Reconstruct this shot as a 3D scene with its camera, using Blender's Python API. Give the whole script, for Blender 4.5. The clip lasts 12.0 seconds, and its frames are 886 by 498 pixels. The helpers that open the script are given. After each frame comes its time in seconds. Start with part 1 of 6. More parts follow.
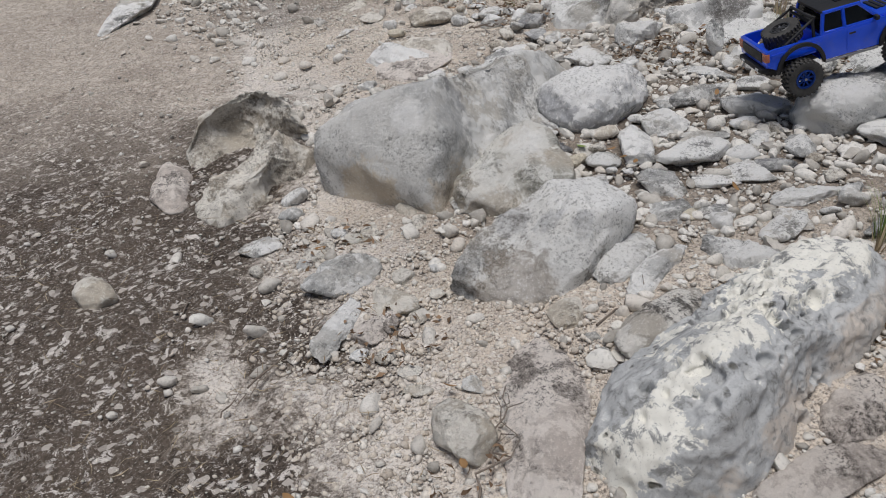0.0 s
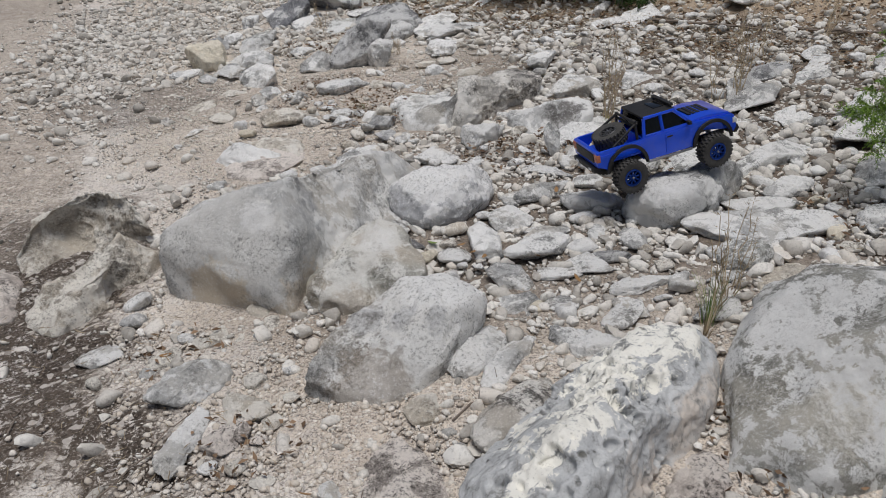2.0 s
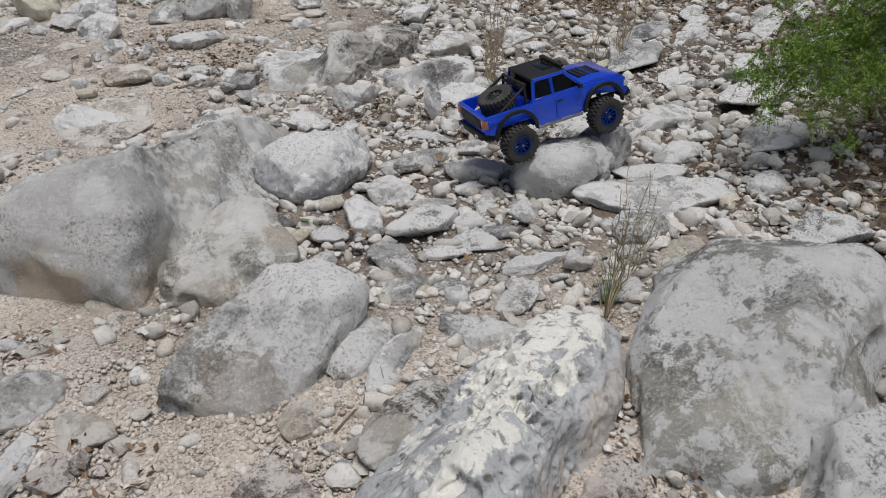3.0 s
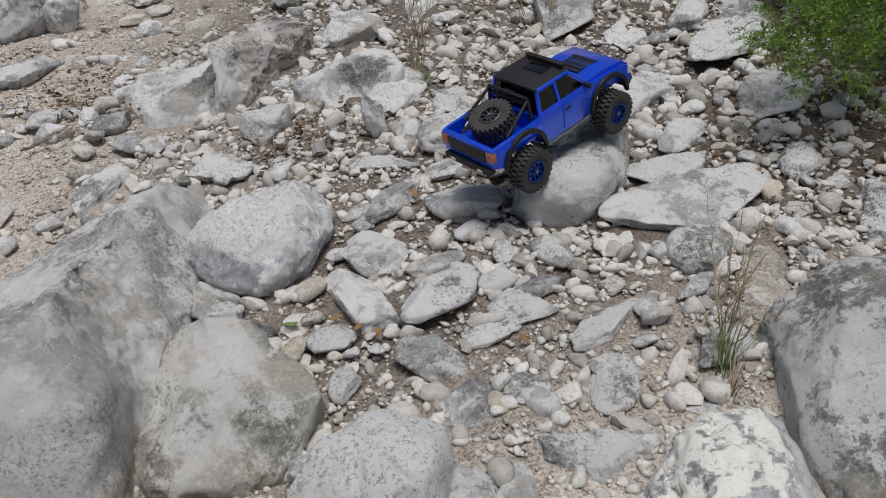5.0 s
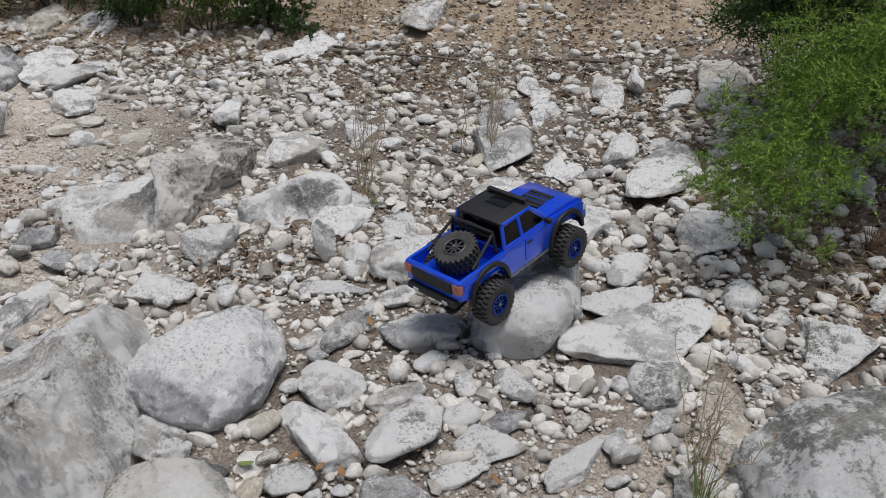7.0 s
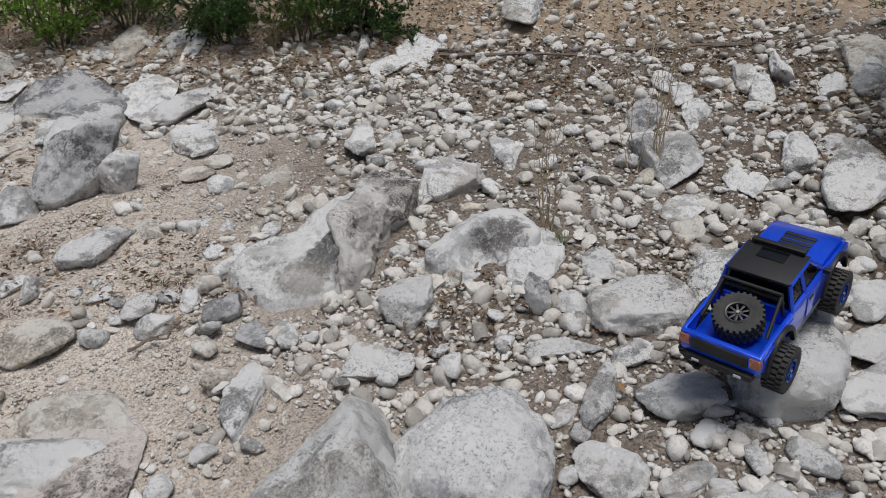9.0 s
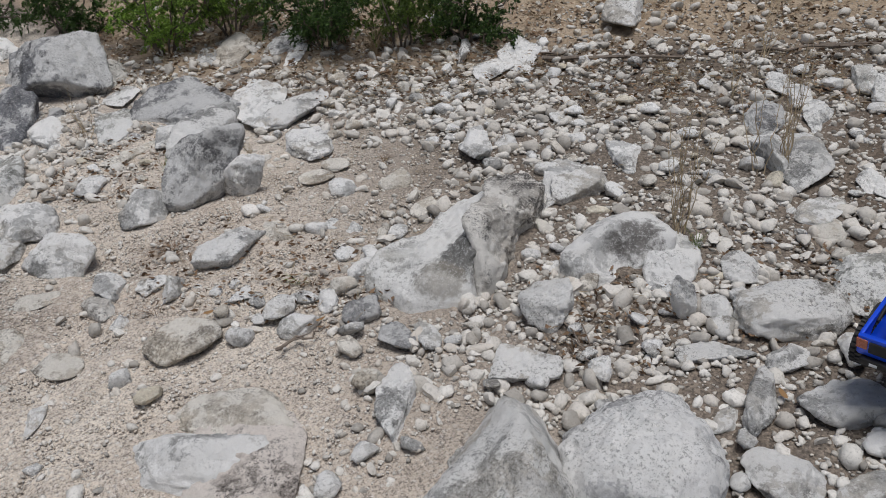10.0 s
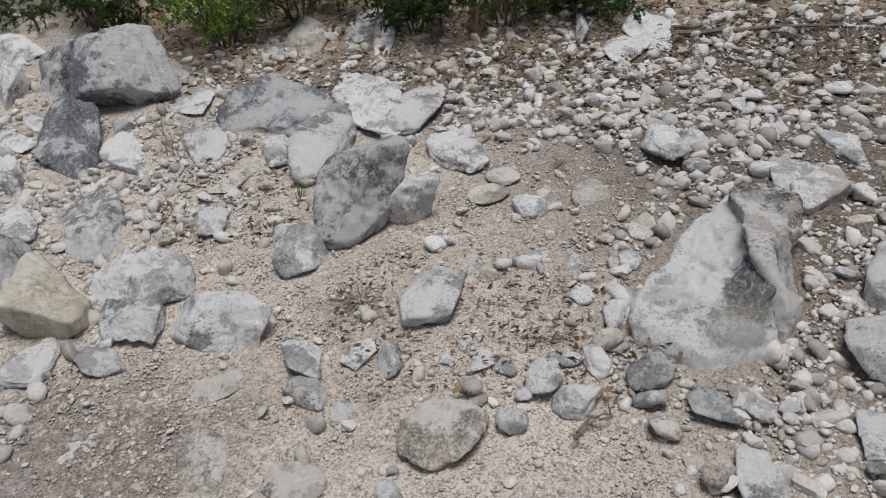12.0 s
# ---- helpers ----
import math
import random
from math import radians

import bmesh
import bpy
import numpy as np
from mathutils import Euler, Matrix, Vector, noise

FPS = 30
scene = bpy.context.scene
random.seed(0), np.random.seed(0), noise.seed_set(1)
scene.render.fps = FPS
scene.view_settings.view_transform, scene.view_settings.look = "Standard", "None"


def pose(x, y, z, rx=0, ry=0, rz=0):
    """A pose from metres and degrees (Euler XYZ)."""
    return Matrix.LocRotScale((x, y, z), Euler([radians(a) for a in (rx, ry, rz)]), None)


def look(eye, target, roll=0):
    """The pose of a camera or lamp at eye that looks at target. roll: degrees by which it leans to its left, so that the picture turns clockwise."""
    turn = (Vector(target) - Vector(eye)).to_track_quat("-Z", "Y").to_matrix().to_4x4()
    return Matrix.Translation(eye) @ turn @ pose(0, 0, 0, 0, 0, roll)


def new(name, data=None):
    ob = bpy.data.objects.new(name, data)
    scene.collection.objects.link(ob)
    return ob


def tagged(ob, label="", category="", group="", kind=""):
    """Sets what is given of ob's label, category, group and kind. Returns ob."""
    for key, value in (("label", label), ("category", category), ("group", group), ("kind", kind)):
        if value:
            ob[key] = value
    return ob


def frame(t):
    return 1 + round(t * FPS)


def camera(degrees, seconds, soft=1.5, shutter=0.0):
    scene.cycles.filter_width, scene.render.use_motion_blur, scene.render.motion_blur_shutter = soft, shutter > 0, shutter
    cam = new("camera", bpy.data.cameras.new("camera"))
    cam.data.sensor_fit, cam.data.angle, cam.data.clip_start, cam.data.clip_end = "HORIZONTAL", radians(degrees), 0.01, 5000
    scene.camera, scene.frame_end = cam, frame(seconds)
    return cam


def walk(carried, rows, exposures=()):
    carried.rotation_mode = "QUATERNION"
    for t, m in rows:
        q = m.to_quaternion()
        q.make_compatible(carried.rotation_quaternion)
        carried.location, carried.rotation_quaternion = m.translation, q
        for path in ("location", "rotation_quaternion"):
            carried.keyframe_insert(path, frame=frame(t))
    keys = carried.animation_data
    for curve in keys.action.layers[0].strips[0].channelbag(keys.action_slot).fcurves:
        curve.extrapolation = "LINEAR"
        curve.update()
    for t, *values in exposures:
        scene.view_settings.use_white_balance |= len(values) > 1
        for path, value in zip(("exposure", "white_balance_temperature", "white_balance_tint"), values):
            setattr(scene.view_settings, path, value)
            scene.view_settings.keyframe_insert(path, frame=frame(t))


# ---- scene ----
cam = camera(58.9, 12.0, soft=1.0)
PATH = [
    (0, (0.153, 0.300, 1.457), (0.047, 2.311, 0.347), 0.7),
    (0.5, (0.153, 0.298, 1.455), (0.059, 2.311, 0.348), 0.8),
    (1, (0.166, 0.298, 1.465), (0.160, 2.330, 0.389), 0.9),
    (1.5, (0.169, 0.294, 1.466), (0.281, 2.361, 0.461), 1.6),
    (2, (0.171, 0.298, 1.469), (0.466, 2.416, 0.622), 3.5),
    (2.5, (0.191, 0.322, 1.462), (0.779, 2.410, 0.697), 7.0),
    (3, (0.199, 0.542, 1.432), (0.853, 2.539, 0.499), 6.1),
    (3.5, (0.214, 0.805, 1.508), (0.885, 2.792, 0.565), 1.7),
    (3.7, (0.215, 0.857, 1.519), (0.931, 2.832, 0.583), 1.3),
    (5.3, (-0.033, 1.322, 1.523), (1.148, 2.969, 0.435), 1.7),
    (5.5, (-0.025, 1.342, 1.531), (1.260, 2.968, 0.535), 2.3),
    (6, (-0.021, 1.354, 1.540), (1.365, 2.947, 0.629), 2.3),
    (6.5, (-0.066, 1.370, 1.547), (1.344, 2.984, 0.713), 2.8),
    (7, (-0.112, 1.385, 1.544), (1.251, 3.064, 0.764), 4.6),
    (7.5, (-0.198, 1.513, 1.497), (0.963, 3.257, 0.546), 5.4),
    (7.7, (-0.247, 1.604, 1.502), (0.827, 3.365, 0.484), 4.7),
    (9.3, (-0.484, 1.984, 1.723), (0.856, 3.639, 0.852), -0.7),
    (9.5, (-0.537, 2.000, 1.717), (0.789, 3.667, 0.851), -1.0),
    (10, (-0.645, 2.110, 1.704), (0.562, 3.859, 0.826), -1.2),
    (10.5, (-0.693, 2.387, 1.697), (0.453, 4.117, 0.705), -2.5),
    (11, (-0.836, 2.619, 1.692), (0.287, 4.401, 0.769), -0.8),
    (11.5, (-0.954, 2.882, 1.748), (0.370, 4.515, 0.816), -0.7),
    (12, (-1.033, 3.076, 1.750), (0.289, 4.681, 0.765), -3.0),
]
walk(cam, [(t, look(eye, target, roll)) for t, eye, target, roll in PATH], exposures=((0, -0.74, 6460, 10), (3.5, -0.76, 6460, 10), (5.5, -0.77, 6390, 10), (6.5, -0.66, 6390, 10), (7.5, -0.62, 6390, 10), (9.5, -0.76, 6400, 10), (12, -0.78, 6380, 10)))

# ---- world and light ----
world = bpy.data.worlds.new("sky")
scene.world = world
world.use_nodes = True
wn = world.node_tree
sky = wn.nodes.new("ShaderNodeTexSky")
sky.sky_type = "NISHITA"
sky.sun_disc = False
sky.sun_elevation = radians(76.6)
sky.sun_rotation = radians(205)
sky.air_density, sky.dust_density, sky.ozone_density = 1.0, 4.0, 1.0
wn.nodes["Background"].inputs["Strength"].default_value = 0.08
wn.links.new(sky.outputs["Color"], wn.nodes["Background"].inputs["Color"])
sun = new("sun", bpy.data.lights.new("sun", "SUN"))
sun.data.energy, sun.data.angle, sun.data.color = 3.5, radians(26), (1.0, 0.985, 0.97)
# The sun stands high over the creek, veiled by thin cloud.
sun.matrix_world = look((-0.6, -1.3, 6.0), (0, 0, 0))

# ---- ground shape ----
def lattice(p, seed):
    """Smooth value noise in -1..1 at the rows of p."""
    p = np.asarray(p, float)
    i = np.floor(p).astype(np.int64)
    f = p - i
    f = f * f * (3 - 2 * f)
    out = np.zeros(len(p))
    for dx in (0, 1):
        for dy in (0, 1):
            for dz in (0, 1):
                h = (i[:, 0] + dx) * 73856093 ^ (i[:, 1] + dy) * 19349663 ^ (i[:, 2] + dz) * 83492791 ^ (seed * 2654435 + 977)
                h = (h ^ (h >> 13)) * 1274126177
                h = (h ^ (h >> 16)) & 0xFFFF
                w = (f[:, 0] if dx else 1 - f[:, 0]) * (f[:, 1] if dy else 1 - f[:, 1]) * (f[:, 2] if dz else 1 - f[:, 2])
                out += w * (h / 32767.5 - 1)
    return out


def fbm(p, seed, octaves=4, gain=0.5):
    total, amp = 0, 1.0
    for k in range(octaves):
        total = total + amp * lattice(np.asarray(p) * 2.03**k + 11.3 * k, seed + k)
        amp *= gain
    return total


def bank(x, y):
    """How far a place lies up the earth bank behind the creek bed."""
    return x * 0.62 + y * 0.78 - 5.3


def ground_base(x, y):
    x, y = np.asarray(x, float), np.asarray(y, float)
    xs, ys = np.clip(x, -3.45, 3.91), np.clip(y, -1.15, 8.05)
    far = np.hypot(np.clip(np.abs(x) - 6, 0, None), np.clip(np.abs(y - 3) - 7, 0, None))
    fade = 1 / (1 + (far / 12) ** 2)
    z = 0.237 + fade * (0.147 * np.clip(x, -8, 8) + 0.0516 * np.clip(y, -8, 12)) + 0.01026 * xs * xs + 0.00809 * ys * ys
    up = np.clip(bank(x, y), 0, 6) / (1 + np.exp(np.clip(-(x - 0.35) * 6, -60, 60)))
    return z + 0.30 * up * up / (up + 0.5) * fade


def ground_z(x, y):
    return float(ground_base(x, y))


# ---- materials ----
def node(nt, kind, **values):
    n = nt.nodes.new(kind)
    for key, value in values.items():
        n.inputs[key].default_value = value
    return n


def mixed(nt, factor, a, b):
    """A colour mix; factor, a and b are sockets or plain values."""
    m = nt.nodes.new("ShaderNodeMix")
    m.data_type = "RGBA"
    for socket, value in ((m.inputs[0], factor), (m.inputs[6], a), (m.inputs[7], b)):
        if isinstance(value, (tuple, list)):
            socket.default_value = (*value, 1.0) if len(value) == 3 else value
        elif isinstance(value, (int, float)):
            socket.default_value = value
        else:
            nt.links.new(value, socket)
    return m.outputs[2]


def stepped(nt, value, low, high, to=(0, 1)):
    n = nt.nodes.new("ShaderNodeMapRange")
    n.inputs[1].default_value, n.inputs[2].default_value = low, high
    n.inputs[3].default_value, n.inputs[4].default_value = to
    nt.links.new(value, n.inputs[0])
    return n.outputs[0]


def maths(nt, op, a, b=0.0):
    n = nt.nodes.new("ShaderNodeMath")
    n.operation = op
    for socket, value in ((n.inputs[0], a), (n.inputs[1], b)):
        if isinstance(value, (int, float)):
            socket.default_value = value
        else:
            nt.links.new(value, socket)
    return n.outputs[0]


def material(name):
    m = bpy.data.materials.new(name)
    m.use_nodes = True
    return m, m.node_tree, m.node_tree.nodes["Principled BSDF"]


def noisy(nt, where, scale, detail=4.0, rough=0.6, warp=0.0, w=None):
    n = nt.nodes.new("ShaderNodeTexNoise")
    n.noise_dimensions = "4D" if w is not None else "3D"
    n.inputs["Scale"].default_value, n.inputs["Detail"].default_value = scale, detail
    n.inputs["Roughness"].default_value, n.inputs["Distortion"].default_value = rough, warp
    nt.links.new(where, n.inputs["Vector"])
    if w is not None:
        nt.links.new(w, n.inputs["W"])
    return n.outputs["Fac"]


def bumped(nt, bsdf, heights):
    """Chains bumps of (height socket, strength, distance in metres)."""
    last = None
    for height, strength, distance in heights:
        b = nt.nodes.new("ShaderNodeBump")
        b.inputs["Strength"].default_value, b.inputs["Distance"].default_value = strength, distance
        nt.links.new(height, b.inputs["Height"])
        if last:
            nt.links.new(last, b.inputs["Normal"])
        last = b.outputs["Normal"]
    nt.links.new(last, bsdf.inputs["Normal"])


def limestone(name, base, pale, dark, white=0.3, stain=0.4, speck=0.5, spread=5.0, warm=None, tan=0.4, patch=16.0, blots=(), bloom=0.5):
    """Weathered limestone: slow drifts between a base and a pale tone, crisp white lichen, dark weathering made of fine
    specks.
    bloom: how far the drifts go to the pale tone; blots: stains and other ragged patches of set colour, as (x, y, z,
    radius, colour, strength)."""
    m, nt, bsdf = material(name)
    co = nt.nodes.new("ShaderNodeTexCoord").outputs["Object"]
    info = nt.nodes.new("ShaderNodeObjectInfo")
    w = maths(nt, "MULTIPLY", info.outputs["Random"], 40.0)
    big = noisy(nt, co, spread, 4, 0.55, 0.3, w)
    other = noisy(nt, co, spread * 1.3, 5, 0.6, 0.4, maths(nt, "ADD", w, 7.0))
    mid = noisy(nt, co, 38, 8, 0.72, 0.2, w)
    blot = noisy(nt, co, patch, 9, 0.74, 0.3, maths(nt, "ADD", w, 13.0))
    fine = noisy(nt, co, 130, 7, 0.8, 0.0, w)
    grain = noisy(nt, co, 480, 4, 0.75)
    soft = maths(nt, "ADD", maths(nt, "MULTIPLY", big, 0.75), maths(nt, "MULTIPLY", mid, 0.25))
    col = mixed(nt, stepped(nt, soft, 0.43, 0.56), base, tuple((1 - bloom) * p + bloom * q for p, q in zip(base, pale)))
    col = mixed(nt, stepped(nt, mid, 0.40, 0.52, (0.3, 0)), col, tuple(c * 0.45 for c in base))
    if warm:
        tone = noisy(nt, co, spread * 0.8, 4, 0.55, 0.2, maths(nt, "ADD", w, 19.0))
        col = mixed(nt, stepped(nt, tone, 0.46, 0.56, (0, tan)), col, warm)
    # grey-black weathering: thick in some places, sparse in others
    where = stepped(nt, other, 0.47, 0.55)
    rot = maths(nt, "MULTIPLY", stepped(nt, blot, 0.46, 0.52, (1, 0)), where)
    col = mixed(nt, maths(nt, "MULTIPLY", rot, stain), col, dark)
    # white crust with ragged edges, pocked by dark pits
    edge = maths(nt, "ADD", maths(nt, "MULTIPLY", big, 0.45), maths(nt, "MULTIPLY", blot, 0.55))
    crust = stepped(nt, edge, 0.508 - 0.05 * white, 0.532 - 0.05 * white)
    col = mixed(nt, maths(nt, "MULTIPLY", crust, 0.6 + 0.4 * white), col, pale)
    for x, y, z, radius, tint, strength in blots:
        away = nt.nodes.new("ShaderNodeVectorMath")
        away.operation = "DISTANCE"
        nt.links.new(co, away.inputs[0])
        away.inputs[1].default_value = (x, y, z)
        rim = maths(nt, "ADD", away.outputs["Value"], maths(nt, "MULTIPLY", maths(nt, "SUBTRACT", blot, 0.5), radius * 2.4))
        col = mixed(nt, stepped(nt, rim, radius * 0.75, radius * 1.05, (strength, 0)), col, tint)
    dots = maths(nt, "MULTIPLY", stepped(nt, fine, 0.425, 0.475, (1, 0)), stepped(nt, other, 0.46, 0.56, (0.04, 1.0)))
    col = mixed(nt, maths(nt, "MULTIPLY", dots, speck), col, tuple(c * 0.5 for c in dark))
    col = mixed(nt, stepped(nt, fine, 0.53, 0.59, (0, 0.5)), col, tuple(min(0.86, c * 1.12) for c in pale))
    col = mixed(nt, stepped(nt, grain, 0.38, 0.50, (0.14, 0)), col, tuple(c * 0.4 for c in base))
    hue = nt.nodes.new("ShaderNodeHueSaturation")
    nt.links.new(stepped(nt, info.outputs["Random"], 0, 1, (0.92, 1.08)), hue.inputs["Value"])
    nt.links.new(col, hue.inputs["Color"])
    nt.links.new(hue.outputs["Color"], bsdf.inputs["Base Color"])
    bsdf.inputs["Roughness"].default_value = 0.92
    bsdf.inputs["Specular IOR Level"].default_value = 0.2
    bumped(nt, bsdf, ((crust, 0.35, 0.003), (mid, 0.8, 0.014), (fine, 1.0, 0.0045), (grain, 0.6, 0.001)))
    return m


STONE = {
    "g": limestone("grey_limestone", (0.47, 0.47, 0.46), (0.85, 0.845, 0.825), (0.14, 0.14, 0.135), 0.7, 0.55, 0.6, warm=(0.64, 0.58, 0.49), tan=0.5),
    "w": limestone("pale_limestone", (0.54, 0.54, 0.53), (0.87, 0.865, 0.845), (0.19, 0.19, 0.185), 0.8, 0.5, 0.55, warm=(0.72, 0.67, 0.58), tan=0.3),
    "l": limestone("lichen_limestone", (0.43, 0.435, 0.41), (0.86, 0.86, 0.84), (0.14, 0.14, 0.13), 0.72, 0.55, 0.7, spread=3.0, warm=(0.50, 0.475, 0.40), tan=0.4, patch=26.0),
    "d": limestone("dark_limestone", (0.23, 0.23, 0.235), (0.66, 0.66, 0.65), (0.08, 0.08, 0.085), 0.25, 0.6, 0.6, spread=4.0),
    "t": limestone("dusty_limestone", (0.56, 0.51, 0.44), (0.80, 0.765, 0.70), (0.16, 0.14, 0.12), 0.6, 0.55, 0.65, warm=(0.60, 0.53, 0.43), tan=0.6),
    "v": limestone("veined_limestone", (0.17, 0.175, 0.19), (0.70, 0.70, 0.69), (0.07, 0.07, 0.075), 0.35, 0.5, 0.5, spread=2.6, patch=9.0),
    "k": limestone("blackened_limestone", (0.46, 0.44, 0.41), (0.76, 0.74, 0.70), (0.085, 0.08, 0.076), 0.5, 0.9, 0.8, warm=(0.50, 0.44, 0.36)),
    "y": limestone("ochre_limestone", (0.72, 0.65, 0.52), (0.84, 0.78, 0.66), (0.28, 0.25, 0.20), 0.3, 0.3, 0.4, spread=3.0),
    "m": limestone("muddy_limestone", (0.56, 0.50, 0.455), (0.78, 0.72, 0.665), (0.12, 0.105, 0.095), 0.55, 0.65, 0.9, spread=5.0),
}


def pitted_limestone():
    """Creamy white crust over blue-grey stone, eaten by small dark holes."""
    m, nt, bsdf = material("pitted_limestone")
    co = nt.nodes.new("ShaderNodeTexCoord").outputs["Object"]
    big = noisy(nt, co, 5.0, 7, 0.68, 0.6)
    mid = noisy(nt, co, 24, 7, 0.75, 0.4)
    fine = noisy(nt, co, 140, 6, 0.8)
    cell = nt.nodes.new("ShaderNodeTexVoronoi")
    cell.inputs["Scale"].default_value = 36
    bent = nt.nodes.new("ShaderNodeVectorMath")
    bent.operation = "ADD"
    wob = nt.nodes.new("ShaderNodeTexNoise")
    wob.inputs["Scale"].default_value = 30
    shrink = nt.nodes.new("ShaderNodeVectorMath")
    shrink.operation = "SCALE"
    shrink.inputs[3].default_value = 0.03
    nt.links.new(co, wob.inputs["Vector"])
    nt.links.new(wob.outputs["Color"], shrink.inputs[0])
    nt.links.new(co, bent.inputs[0])
    nt.links.new(shrink.outputs[0], bent.inputs[1])
    nt.links.new(bent.outputs[0], cell.inputs["Vector"])
    pick = nt.nodes.new("ShaderNodeSeparateColor")
    nt.links.new(cell.outputs["Color"], pick.inputs[0])
    xyz = nt.nodes.new("ShaderNodeSeparateXYZ")
    nt.links.new(co, xyz.inputs[0])
    across = maths(nt, "SUBTRACT", maths(nt, "MULTIPLY", xyz.outputs["X"], 0.72), maths(nt, "MULTIPLY", xyz.outputs["Y"], 0.66))
    across = maths(nt, "ADD", across, maths(nt, "MULTIPLY", maths(nt, "SUBTRACT", big, 0.5), 0.55))
    col = mixed(nt, stepped(nt, mid, 0.32, 0.62), (0.33, 0.34, 0.35), (0.58, 0.59, 0.59))
    # creamy crust along the crest, tan flank beside it
    crust = maths(nt, "MULTIPLY", stepped(nt, across, -0.17, -0.09), stepped(nt, across, 0.02, 0.09, (1, 0)))
    crust = stepped(nt, maths(nt, "ADD", crust, maths(nt, "MULTIPLY", mid, 2.2)), 1.88, 2.02)
    col = mixed(nt, crust, col, (0.82, 0.805, 0.74))
    col = mixed(nt, maths(nt, "MULTIPLY", stepped(nt, across, 0.10, 0.16), stepped(nt, mid, 0.35, 0.6, (0.4, 0.85))), col, (0.58, 0.51, 0.44))
    col = mixed(nt, stepped(nt, mid, 0.38, 0.46, (0.6, 0)), col, (0.20, 0.195, 0.18))
    col = mixed(nt, stepped(nt, fine, 0.34, 0.44, (0.55, 0)), col, (0.17, 0.165, 0.15))
    holes = maths(nt, "MULTIPLY", stepped(nt, cell.outputs["Distance"], 0.18, 0.36, (1, 0)), stepped(nt, pick.outputs[0], 0.76, 0.80))
    holes = maths(nt, "MULTIPLY", holes, maths(nt, "MULTIPLY", stepped(nt, across, 0.06, 0.10, (1, 0.1)), stepped(nt, big, 0.46, 0.52, (0.15, 1))))
    # the shade inside the holes is painted as a near-black colour
    col = mixed(nt, maths(nt, "MULTIPLY", holes, 0.9), col, (0.10, 0.095, 0.075))
    nt.links.new(col, bsdf.inputs["Base Color"])
    bsdf.inputs["Roughness"].default_value = 0.92
    bsdf.inputs["Specular IOR Level"].default_value = 0.2
    deep = maths(nt, "SUBTRACT", 1.0, holes)
    bumped(nt, bsdf, ((deep, 0.9, 0.009), (mid, 0.35, 0.006), (fine, 0.7, 0.0022)))
    return m


STONE["P"] = pitted_limestone()


